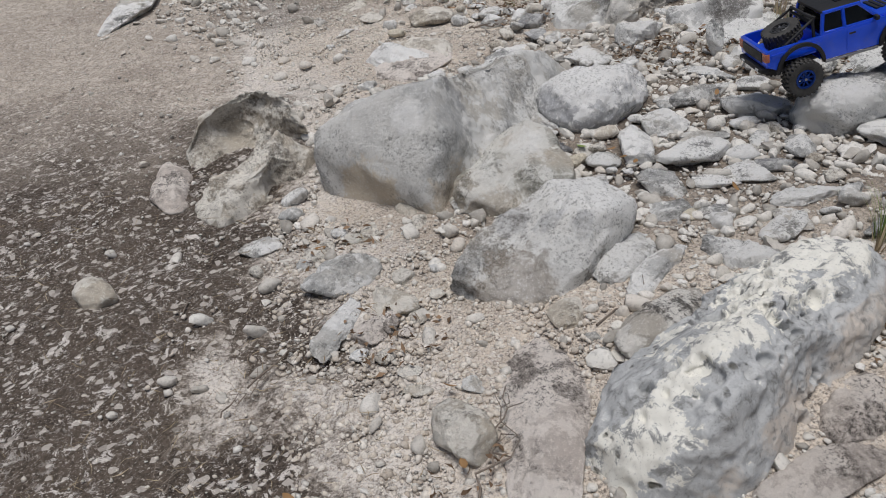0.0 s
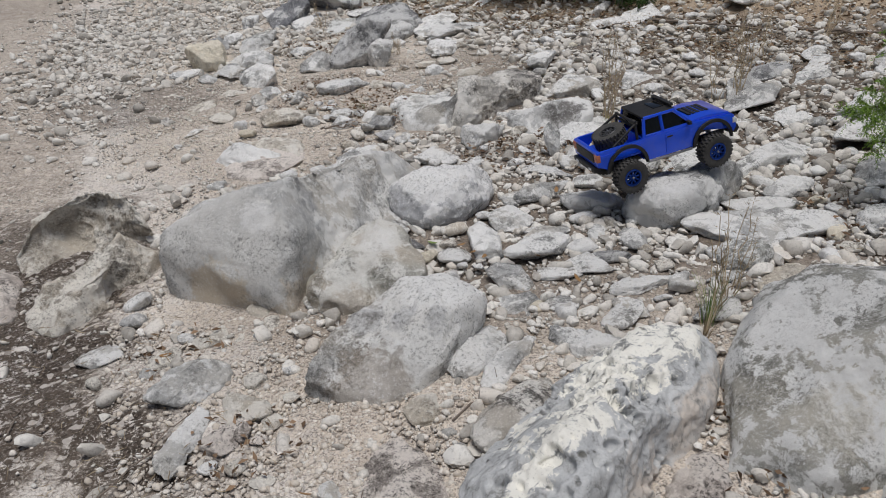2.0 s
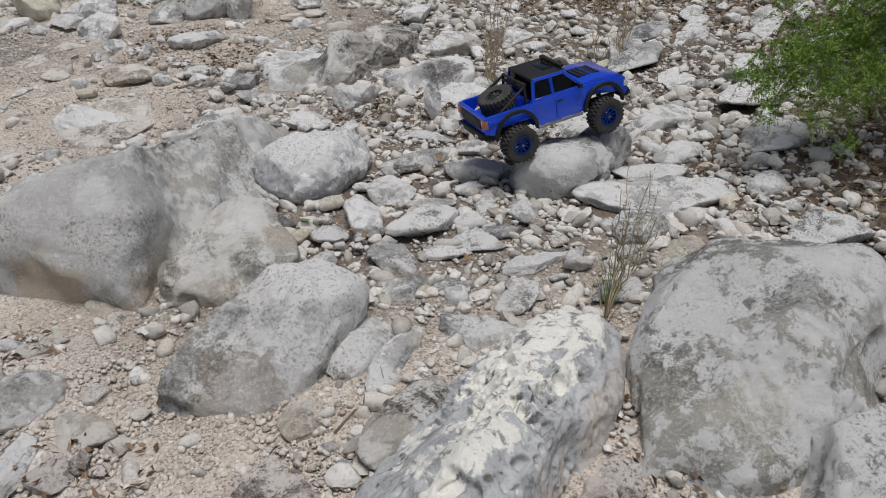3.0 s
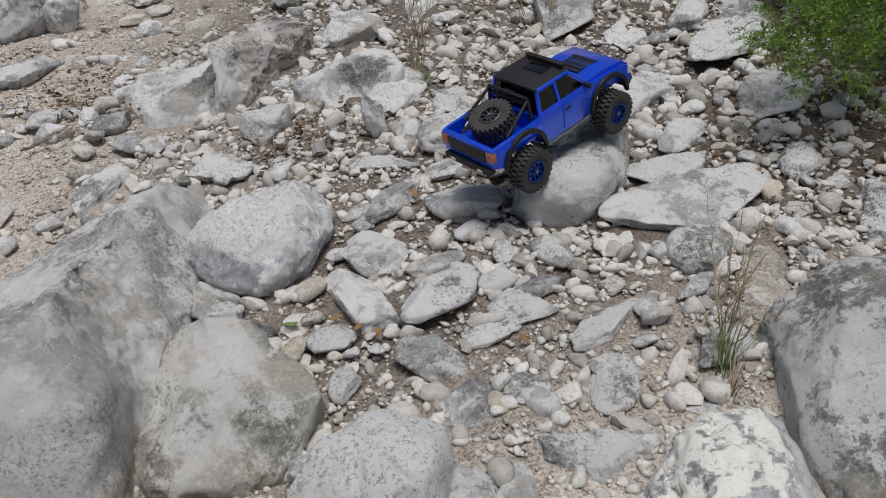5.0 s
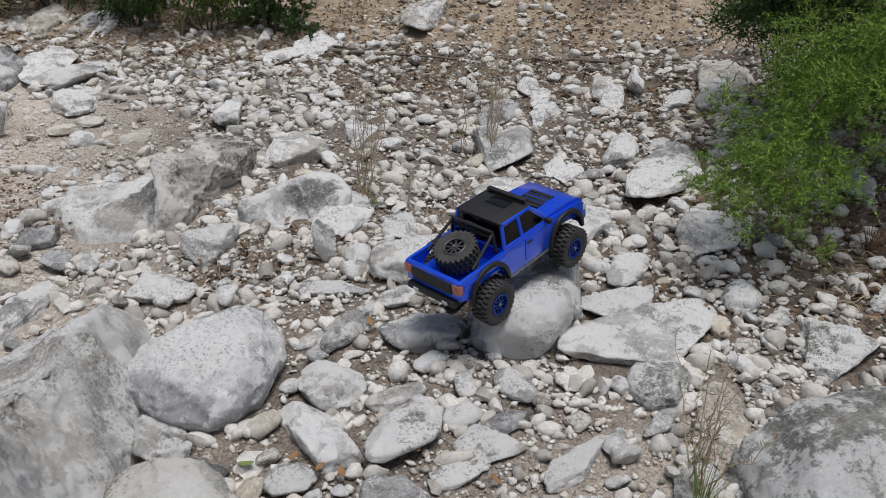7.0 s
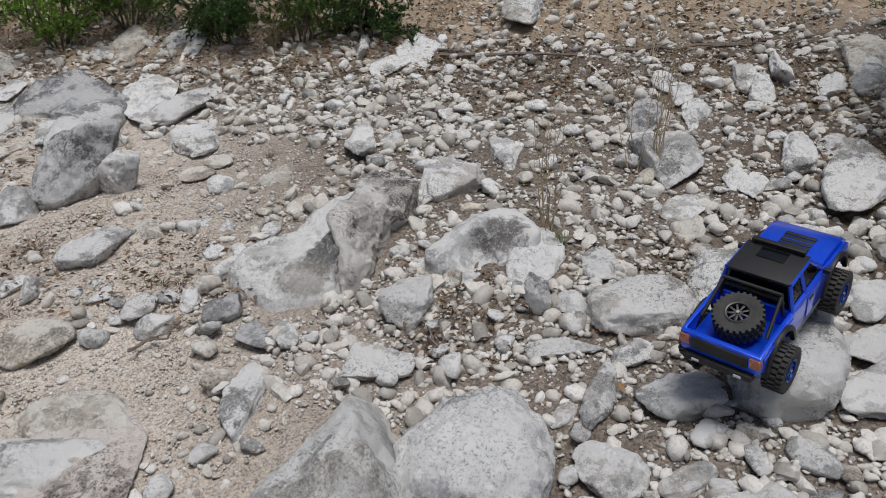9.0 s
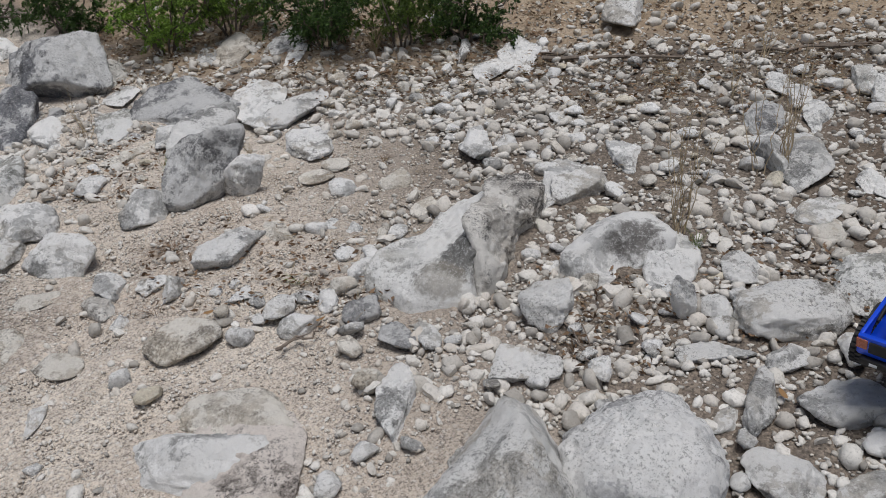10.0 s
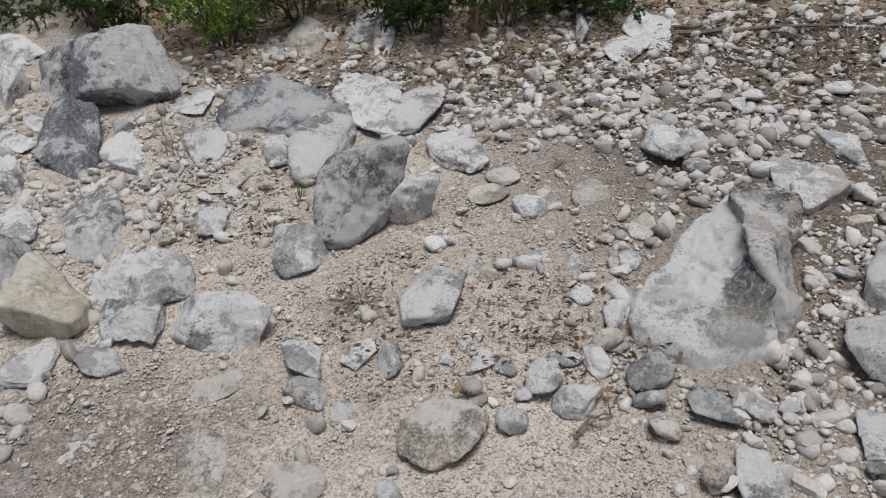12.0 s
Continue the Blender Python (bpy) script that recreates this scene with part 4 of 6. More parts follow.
# a smaller blunt boulder beside it
hewn((0.261, 2.554, 0.461), BLUNT, 232, ((0.04, 0.10, -0.99, 0.125), (0.99, 0.15, 0.07, 0.171), (0.11, -0.18, 0.98, 0.145), (-0.58, 0.15, 0.80, 0.143), (-0.25, -0.96, -0.15, 0.208), (-0.10, -0.69, 0.71, 0.159), (0.27, 0.96, 0.02, 0.217), (-1.00, 0.05, 0.05, 0.189), (-0.74, 0.66, 0.09, 0.189), (0.72, -0.70, -0.04, 0.214), (0.77, 0.10, 0.63, 0.183), (0.28, 0.56, 0.78, 0.210), (-0.96, -0.29, -0.04, 0.221), (0.89, -0.45, 0.00, 0.215)),
     "blunt grey limestone boulder between larger rocks")
# two leaning shells of rock at its end
hewn((-0.72, 2.998, 0.396), "t", 132, ((0.01, 0.08, -1.00, 0.144), (0.10, -0.75, 0.65, 0.089), (-0.21, 0.68, -0.71, 0.142), (-0.16, 0.96, -0.23, 0.141), (0.68, 0.55, 0.48, 0.200), (0.58, -0.81, -0.06, 0.150), (0.94, -0.19, -0.27, 0.214), (-0.97, 0.19, 0.16, 0.198), (-0.23, 0.35, 0.91, 0.168), (-0.35, -0.63, 0.69, 0.133), (0.33, -0.67, -0.67, 0.190), (0.88, 0.37, 0.31, 0.218), (-0.65, 0.13, 0.75, 0.183), (-0.75, -0.42, -0.51, 0.260), (-0.90, -0.36, -0.23, 0.252), (0.00, -1.00, -0.00, 0.202)),
     "tan-grey hollowed limestone boulder leaning on another rock", hollows=((0.25, -0.9, -0.05, 0.24, 0.085), (-0.5, -0.8, -0.1, 0.16, 0.04)))
hewn((-0.584, 2.712, 0.358), "t", 33, ((0.02, 0.09, -1.00, 0.101), (-0.59, 0.32, -0.74, 0.116), (-0.69, 0.63, 0.34, 0.102), (0.86, -0.40, 0.32, 0.096), (0.50, 0.85, 0.16, 0.210), (-0.06, -0.39, -0.92, 0.151), (-0.82, 0.57, -0.03, 0.112), (-0.29, -0.25, 0.92, 0.100), (0.63, -0.22, 0.74, 0.110), (0.59, -0.78, 0.23, 0.126), (0.14, 0.89, 0.44, 0.186), (-0.54, -0.41, 0.74, 0.137), (0.33, -0.78, 0.54, 0.133), (-0.41, -0.71, 0.57, 0.179), (-0.63, -0.01, -0.78, 0.161)),
     "rough tan-grey limestone boulder with a rounded back", hollows=((0.3, -0.6, 0.1, 0.09, 0.025), (0.55, -0.3, 0.2, 0.08, 0.02), (-0.5, -0.2, 0.6, 0.07, 0.012)))
# broad lichen-covered boulder
hewn((1.317, 1.737, 0.598), LICHEN, 34, ((0.15, 0.04, -0.99, 0.158), (0.65, -0.72, 0.25, 0.258), (0.99, 0.13, 0.04, 0.320), (0.27, 0.96, 0.08, 0.328), (0.12, -0.50, 0.86, 0.224), (0.05, -0.99, 0.13, 0.303), (-0.66, 0.04, 0.75, 0.192), (-0.02, -0.18, 0.98, 0.214), (-0.93, 0.36, 0.04, 0.267), (0.06, 0.36, 0.93, 0.256), (-0.27, -0.57, 0.77, 0.227), (-0.37, 0.39, 0.84, 0.219), (-0.73, 0.69, 0.03, 0.277), (-0.55, -0.81, 0.21, 0.356), (-0.56, -0.51, 0.65, 0.258), (-0.29, -0.03, 0.96, 0.198), (-0.44, 0.40, -0.80, 0.288)),
     "broad flat-faced grey limestone boulder with white lichen patches")
# cracked wedge with a pale top and a broken ridge
hewn((0.738, 4.052, 0.686), SPLIT, 35, ((0.08, 0.08, -0.99, 0.115), (0.58, -0.80, 0.17, 0.139), (-0.22, 0.22, 0.95, 0.126), (-0.02, 0.99, 0.15, 0.196), (0.97, -0.23, 0.05, 0.266), (-0.35, 0.92, 0.18, 0.185), (-0.53, -0.16, 0.84, 0.156), (-0.40, -0.74, 0.54, 0.208), (-0.47, -0.88, 0.05, 0.258), (-0.97, -0.26, 0.03, 0.299), (0.31, -0.52, 0.80, 0.172), (-0.74, 0.67, 0.05, 0.268)),
     "pale wedge-shaped limestone boulder split by a crack", hollows=((-0.3, 0.1, 0.8, 0.08, 0.010), (0.2, -0.3, 0.8, 0.06, 0.012)))
hewn((0.908, 4.003, 0.721), "k", 137, ((-0.63, 0.78, -0.05, 0.090), (0.03, -0.09, 1.00, 0.150), (-0.33, 0.64, -0.69, 0.107), (0.53, -0.85, -0.01, 0.086), (-0.18, 0.40, -0.90, 0.120), (0.10, 0.08, -0.99, 0.140), (0.20, -0.78, 0.59, 0.110), (0.09, 1.00, 0.01, 0.200), (-0.96, 0.29, -0.03, 0.186), (0.99, -0.11, 0.03, 0.224), (0.26, -0.97, 0.04, 0.127), (-0.87, -0.29, 0.41, 0.254), (-0.43, -0.52, 0.74, 0.219), (-0.26, 0.23, 0.94, 0.177)),
     "stained grey limestone piece split from a pale boulder", hollows=((0.1, -0.6, 0.5, 0.06, 0.015), (0.5, -0.5, 0.3, 0.07, 0.012)))
# the pale dome
DOME = limestone("domed_limestone", (0.46, 0.465, 0.48), (0.88, 0.875, 0.86), (0.15, 0.15, 0.15), 0.55, 0.45, 0.6, spread=3.0, patch=20.0,
                 blots=((-0.03, 0.02, 0.15, 0.13, WHITE, 0.9), (0.06, 0.10, 0.10, 0.10, WHITE, 0.8), (-0.12, 0.10, 0.02, 0.09, (0.45, 0.455, 0.47), 0.7)))
rock(0.534, 3.048, 0.018, 0.215, 0.20, 0.155, 76, "o", "w", 106, mat=DOME, sub=6, label="smooth domed limestone boulder with a white pocked crust")
# slab half white and half dark beside it
hewn((1.088, 3.674, 0.689), SLAB, 179, ((0.40, 0.21, -0.89, 0.082), (-0.40, -0.61, 0.68, 0.098), (-0.20, -0.98, 0.00, 0.109), (0.56, 0.83, 0.00, 0.128), (-0.21, 0.35, 0.91, 0.133), (-0.03, -0.18, 0.98, 0.135), (-0.34, 0.94, 0.00, 0.127), (-0.98, -0.19, -0.08, 0.173), (0.98, -0.19, 0.00, 0.179), (-0.10, 0.69, -0.71, 0.129), (0.52, -0.86, 0.00, 0.175), (0.64, 0.03, -0.77, 0.116), (-0.77, 0.64, 0.00, 0.177), (0.12, -0.72, -0.69, 0.152)),
     "tilted limestone slab half white and half dark", sub=5)
# long crusted boulder full of holes
hewn((0.712, 1.631, 0.469), "P", 36, ((0.14, 0.07, -0.99, 0.121), (0.61, -0.71, 0.34, 0.152), (-0.53, 0.40, 0.75, 0.142), (-0.63, 0.77, -0.14, 0.179), (0.17, -0.97, 0.18, 0.264), (0.79, -0.61, -0.07, 0.177), (-0.33, 0.93, 0.19, 0.247), (-0.13, 0.15, 0.98, 0.173), (0.48, -0.45, 0.75, 0.172), (0.62, 0.77, -0.12, 0.391), (-0.75, -0.62, 0.24, 0.366), (-0.92, 0.39, -0.03, 0.251), (-0.55, -0.30, 0.77, 0.237), (0.23, -0.36, 0.90, 0.177), (-0.77, 0.16, 0.61, 0.212), (0.39, 0.92, 0.07, 0.388), (0.84, -0.49, 0.23, 0.221), (0.99, -0.11, -0.04, 0.333)),
     "long pitted limestone boulder with creamy white crust", lumps=0.03, chips=0.04, scars=30, pits=130, sub=7)
# the stone that the front wheels have climbed
rock(1.465, 2.845, 0.055, 0.16, 0.11, 0.10, 58, "r", "g", 240, label="rounded grey limestone boulder under a toy truck's wheels")
# stones that stand or lean
hewn((0.267, 5.059, 0.857), "d", 37, ((0.90, -0.15, -0.41, 0.113), (-0.77, -0.03, 0.63, 0.100), (-0.10, 0.93, -0.37, 0.096), (0.19, 0.47, -0.86, 0.116), (-0.10, 0.29, 0.95, 0.130), (-0.14, -0.96, 0.25, 0.111), (0.48, 0.88, -0.04, 0.139), (-0.57, -0.73, 0.37, 0.113), (0.65, -0.65, -0.38, 0.123), (0.11, -0.83, -0.55, 0.141), (-0.92, 0.39, 0.06, 0.155), (0.06, 0.15, -0.99, 0.151), (-0.58, -0.31, -0.75, 0.213), (-0.51, -0.66, -0.56, 0.196), (0.75, -0.05, 0.66, 0.223), (-0.36, 0.92, 0.15, 0.134), (0.01, -0.80, 0.60, 0.157)),
     "dark grey angular stone leaning upright in sand", power=26, sub=5)
rock(0.373, 4.937, 0.075, 0.115, 0.042, 0.075, -39, "b", "w", 38, ry=-66, label="grey slab of limestone leaning beside a dark boulder")
rock(1.023, 3.348, 0.058, 0.088, 0.024, 0.038, -37, "b", "w", 39, ry=-104, label="pale pointed limestone stone standing upright like a tooth")


# ---- loose stones and gravel ----
def covered(x, y, grow=1.0):
    """Whether places lie inside the outline of a placed rock."""
    hit = np.zeros(len(x), bool)
    for px, py, a, b, yaw in PLACED:
        u, w = x - px, y - py
        s, t = u * math.cos(yaw) + w * math.sin(yaw), -u * math.sin(yaw) + w * math.cos(yaw)
        hit |= (s / (a * grow)) ** 2 + (t / (b * grow)) ** 2 < 1
    return hit


def stoniness(x, y):
    """How thickly gravel lies, 0 to 1."""
    p = np.c_[x, y, 0 * x]
    edge = 1 / (1 + np.exp(-(x + 0.30 * y - 0.48 + 0.3 * np.clip(y - 3.6, 0, 2)) * (7 - 1.8 * np.clip(y - 3.2, 0, 2))))
    bars = 0.5 + 0.5 * fbm(p * 1.3 + 4, 21, 3)
    sandy = np.exp(-(((x - 0.32) / 0.72) ** 2 + ((y - 4.85) / 0.55) ** 2)) + np.exp(-(((x + 0.35) / 0.62) ** 2 + ((y - 4.15) / 0.85) ** 2))
    sandy = sandy + 0.8 * np.exp(-(((x - 0.05) / 0.45) ** 2 + ((y - 1.75) / 0.45) ** 2))
    for px, py, w in ((-0.67, 4.8, 0.4), (0.15, 4.6, 0.35), (0.55, 5.05, 0.4), (0.9, 4.65, 0.3), (0.15, 6.1, 0.4), (-0.2, 4.0, 0.45), (-0.63, 4.25, 0.5), (0.2, 1.8, 0.3)):
        sandy = sandy + 0.75 * np.exp(-((x - px) ** 2 + (y - py) ** 2) / w**2)
    sandy = sandy + 0.95 * np.exp(-(((x - 2.6) / 0.75) ** 2 + ((y - 2.25) / 0.75) ** 2))
    up = 1 / (1 + np.exp((bank(x, y) - 0.05) * 3.2))
    return np.clip(edge * (0.55 + 0.7 * bars) * (1 - 0.9 * np.clip(sandy, 0, 1)) * (0.06 + 0.94 * up), 0.012, 1)


def scatter(count, seed, x0, x1, y0, y1, even=0.0):
    rng = np.random.default_rng(seed)
    x, y = rng.uniform(x0, x1, count), rng.uniform(y0, y1, count)
    fade = np.clip(np.minimum.reduce([x - x0, x1 - x, y - y0, y1 - y]) / 0.7, 0.02, 1)
    keep = (rng.uniform(0, 1, count) < fade * np.maximum(even, stoniness(x, y))) & ~covered(x, y, 0.93)
    return x[keep], y[keep], rng


# single cobbles that can be picked out between the boulders
COBBLES = []
for k in range(14):
    rng = np.random.default_rng(500 + k)
    dims = (0.035, 0.035 * rng.uniform(0.6, 0.9), 0.035 * rng.uniform(0.38, 0.65))
    v, f = rock_shape(900 + k, dims, "r" if k % 3 else "b", 3)
    COBBLES.append(mesh_of("cobble", v, f))
    COBBLES[-1].materials.append(STONE["wwtwtgwytwwwtw"[k]])
COBBLE_WORDS = {"w": "pale whitish", "g": "grey weathered", "t": "dusty tan", "y": "ochre tinted"}
xs, ys, rng = scatter(2600, 41, -0.8, 3.2, 1.7, 6.1)
made = []
for x, y in zip(xs, ys):
    size = float(rng.uniform(0.022, 0.05))
    if len(made) >= 300 or any((x - u) ** 2 + (y - w) ** 2 < (0.9 * (size + s)) ** 2 for u, w, s in made):
        continue
    k = int(rng.integers(14))
    ob = new("cobble", COBBLES[k])
    ob.matrix_world = pose(x, y, ground_z(x, y) + 0.3 * size, rng.normal() * 10, rng.normal() * 10, rng.uniform(0, 360)) @ Matrix.Scale(size / 0.035, 4)
    tagged(ob, f"{COBBLE_WORDS['wwtwtgwytwwwtw'[k]]} limestone cobble among the gravel", "cobble", "cobbles in the gravel")
    made.append((x, y, size))


def gravel_bed(name, count, seed, area, sub, low, high, label, even=0.0, mat=None):
    """Very many pebbles as one mesh."""
    x, y, rng = scatter(count, seed, *area, even)
    if even:
        bare = (x + 0.3 * y > 0.22) | (rng.uniform(0, 1, len(x)) < 0.12)
        if mat:
            bare &= stoniness(x, y) < rng.uniform(0.15, 0.55, len(x))
        x, y = x[bare], y[bare]
    n = len(x)
    v0, f0 = ball(sub)
    size = low * (high / low) ** (rng.uniform(0, 1, n) ** 1.7)
    flat = np.c_[np.ones(n), rng.uniform(0.55, 0.95, n), rng.uniform(0.4, 0.8, n)] * size[:, None]
    cuts = rng.normal(size=(n, 8, 3))
    cuts /= np.linalg.norm(cuts, axis=2)[..., None] * rng.uniform(0.45, 0.95, (n, 8, 1))
    reach = np.clip(np.einsum("vk,nck->nvc", v0, cuts), 0, None) ** 22
    round_off = (0.87**22 + reach.sum(2)) ** (-1 / 22)
    shape = v0[None] * round_off[..., None] * (1 + 0.055 * rng.normal(size=(n, len(v0), 1))) * flat[:, None, :] * 1.15
    yaw, tip = rng.uniform(0, 6.283, n), rng.normal(0, 0.35, n)
    ct, st = np.cos(tip)[:, None], np.sin(tip)[:, None]
    sx, sz = shape[..., 0] * ct - shape[..., 2] * st, shape[..., 0] * st + shape[..., 2] * ct
    cy, sy = np.cos(yaw)[:, None], np.sin(yaw)[:, None]
    px = sx * cy - shape[..., 1] * sy + x[:, None]
    py = sx * sy + shape[..., 1] * cy + y[:, None]
    p = np.c_[x, y, 0 * x]
    base = ground_base(x, y) + 0.016 * fbm(p * 3.1, 3, 3) + 0.32 * size
    pts = np.stack([px, py, sz + base[:, None]], -1).reshape(-1, 3)
    faces = (f0[None] + (np.arange(n) * len(v0))[:, None, None]).reshape(-1, 3)
    me = bpy.data.meshes.new(name)
    me.vertices.add(len(pts))
    me.vertices.foreach_set("co", pts.ravel())
    me.loops.add(faces.size)
    me.loops.foreach_set("vertex_index", faces.ravel().astype(np.int32))
    me.polygons.add(len(faces))
    me.polygons.foreach_set("loop_start", np.arange(0, faces.size, 3, dtype=np.int32))
    me.polygons.foreach_set("use_smooth", np.full(len(faces), True))
    me.update(calc_edges=True)
    if sub > 1:
        me.set_sharp_from_angle(angle=radians(62))
    me.materials.append(mat or GRAVEL)
    return tagged(new(name, me), label, "gravel", kind="stuff")


gravel_bed("pebbles", 34000, 61, (-2.3, 4.2, 1.0, 7.6), 2, 0.011, 0.036, "pale and tan limestone pebbles strewn over the creek bed")
gravel_bed("gravel", 115000, 62, (-2.4, 4.2, 0.9, 7.2), 1, 0.005, 0.015, "fine pale limestone gravel between the stones")
gravel_bed("grit", 56000, 63, (-2.6, 1.3, 0.6, 6.6), 1, 0.003, 0.008, "small pale chips scattered over the dusty crust", 0.7)

gravel_bed("soil_crumbs", 60000, 64, (-0.75, 1.5, 0.9, 2.9), 1, 0.0025, 0.013, "pinkish dusty crumbs of dry soil between stones", 0.75, CRUMB)
gravel_bed("soil_crumbs", 60000, 65, (-1.2, 1.5, 3.5, 6.2), 1, 0.002, 0.008, "pale sandy crumbs of dry soil between stones", 0.6, CRUMB)


# ---- model truck ----
def part(name, bm, mat, parent, label="", smooth=True):
    """Links a bmesh as one mesh object under a thing or a part."""
    bmesh.ops.recalc_face_normals(bm, faces=bm.faces)
    me = bpy.data.meshes.new(name)
    bm.to_mesh(me)
    bm.free()
    if smooth:
        me.polygons.foreach_set("use_smooth", [True] * len(me.polygons))
        me.set_sharp_from_angle(angle=radians(38))
    me.materials.append(mat)
    ob = new(name, me)
    ob.parent = parent
    if label:
        tagged(ob, label)
    return ob


def add_box(bm, x0, x1, y0, y1, z0, z1, bevel=0.0, taper=0.0, shift=0.0):
    """A box; its top drawn in by taper along y and shifted along x."""
    co = [(x0, y0, z0), (x1, y0, z0), (x1, y1, z0), (x0, y1, z0), (x0 + shift, y0 + taper, z1), (x1 - shift, y0 + taper, z1), (x1 - shift, y1 - taper, z1), (x0 + shift, y1 - taper, z1)]
    v = [bm.verts.new(c) for c in co]
    faces = [bm.faces.new([v[i] for i in q]) for q in ((0, 3, 2, 1), (4, 5, 6, 7), (0, 1, 5, 4), (1, 2, 6, 5), (2, 3, 7, 6), (3, 0, 4, 7))]
    if bevel:
        bmesh.ops.bevel(bm, geom=list({e for q in faces for e in q.edges}), offset=bevel, segments=2, affect="EDGES", profile=0.6)
    return bm


def add_prism(bm, outline, y0, y1, bevel=0.0, lean=0.0):
    """A side outline of (x, z) drawn out along y; lean draws the far side in above z = 0.15."""
    rows = []
    for y in (y0, y1):
        rows.append([bm.verts.new((x, y, z)) for x, z in outline])
    n = len(outline)
    faces = [bm.faces.new(rows[0]), bm.faces.new(rows[1][::-1])]
    faces += [bm.faces.new((rows[0][i], rows[1][i], rows[1][(i + 1) % n], rows[0][(i + 1) % n])) for i in range(n)]
    if bevel:
        rim = list({e for q in faces[:2] for e in q.edges})
        bmesh.ops.bevel(bm, geom=rim, offset=bevel, segments=2, affect="EDGES", profile=0.6)
    return bm


def add_tube(bm, a, b, radius, segments=10):
    a, b = Vector(a), Vector(b)
    turn = (b - a).to_track_quat("Z", "Y").to_matrix().to_4x4()
    m = Matrix.Translation((a + b) / 2) @ turn
    bmesh.ops.create_cone(bm, cap_ends=True, segments=segments, radius1=radius, radius2=radius, depth=(b - a).length, matrix=m)
    return bm


BLUE, bn, bb = material("metallic_blue_paint")
bco = bn.nodes.new("ShaderNodeTexCoord").outputs["Object"]
dust = noisy(bn, bco, 22, 5, 0.7)
bn.links.new(mixed(bn, stepped(bn, dust, 0.5, 0.75, (0, 0.14)), (0.006, 0.09, 0.88), (0.22, 0.22, 0.25)), bb.inputs["Base Color"])
bb.inputs["Metallic"].default_value, bb.inputs["Roughness"].default_value = 0.4, 0.28
bb.inputs["Coat Weight"].default_value, bb.inputs["Coat Roughness"].default_value = 0.8, 0.12
BLACK = plain("matt_black_plastic", (0.014, 0.014, 0.015), 0.55)
DARKRIM = plain("dark_grey_rim", (0.06, 0.06, 0.062), 0.45, 0.3)
RUBBER = plain("dusty_rubber", (0.055, 0.053, 0.051), 0.88, wobble=0.4)
TINT = plain("tinted_window", (0.006, 0.006, 0.007), 0.12, wobble=0.02, coat=0.5)
RIM = plain("blue_anodised_rim", (0.012, 0.05, 0.28), 0.35, 0.7)
GREYMETAL = plain("grey_metal", (0.32, 0.32, 0.33), 0.4, 0.8)
LAMP = plain("clear_lamp_plastic", (0.72, 0.74, 0.76), 0.2)
REDLAMP = plain("red_lamp_plastic", (0.50, 0.17, 0.10), 0.25)


def arch(cx, cz, r, start, end, steps=10):
    return [(cx + r * math.cos(radians(start + (end - start) * i / steps)), cz + r * math.sin(radians(start + (end - start) * i / steps))) for i in range(steps + 1)]


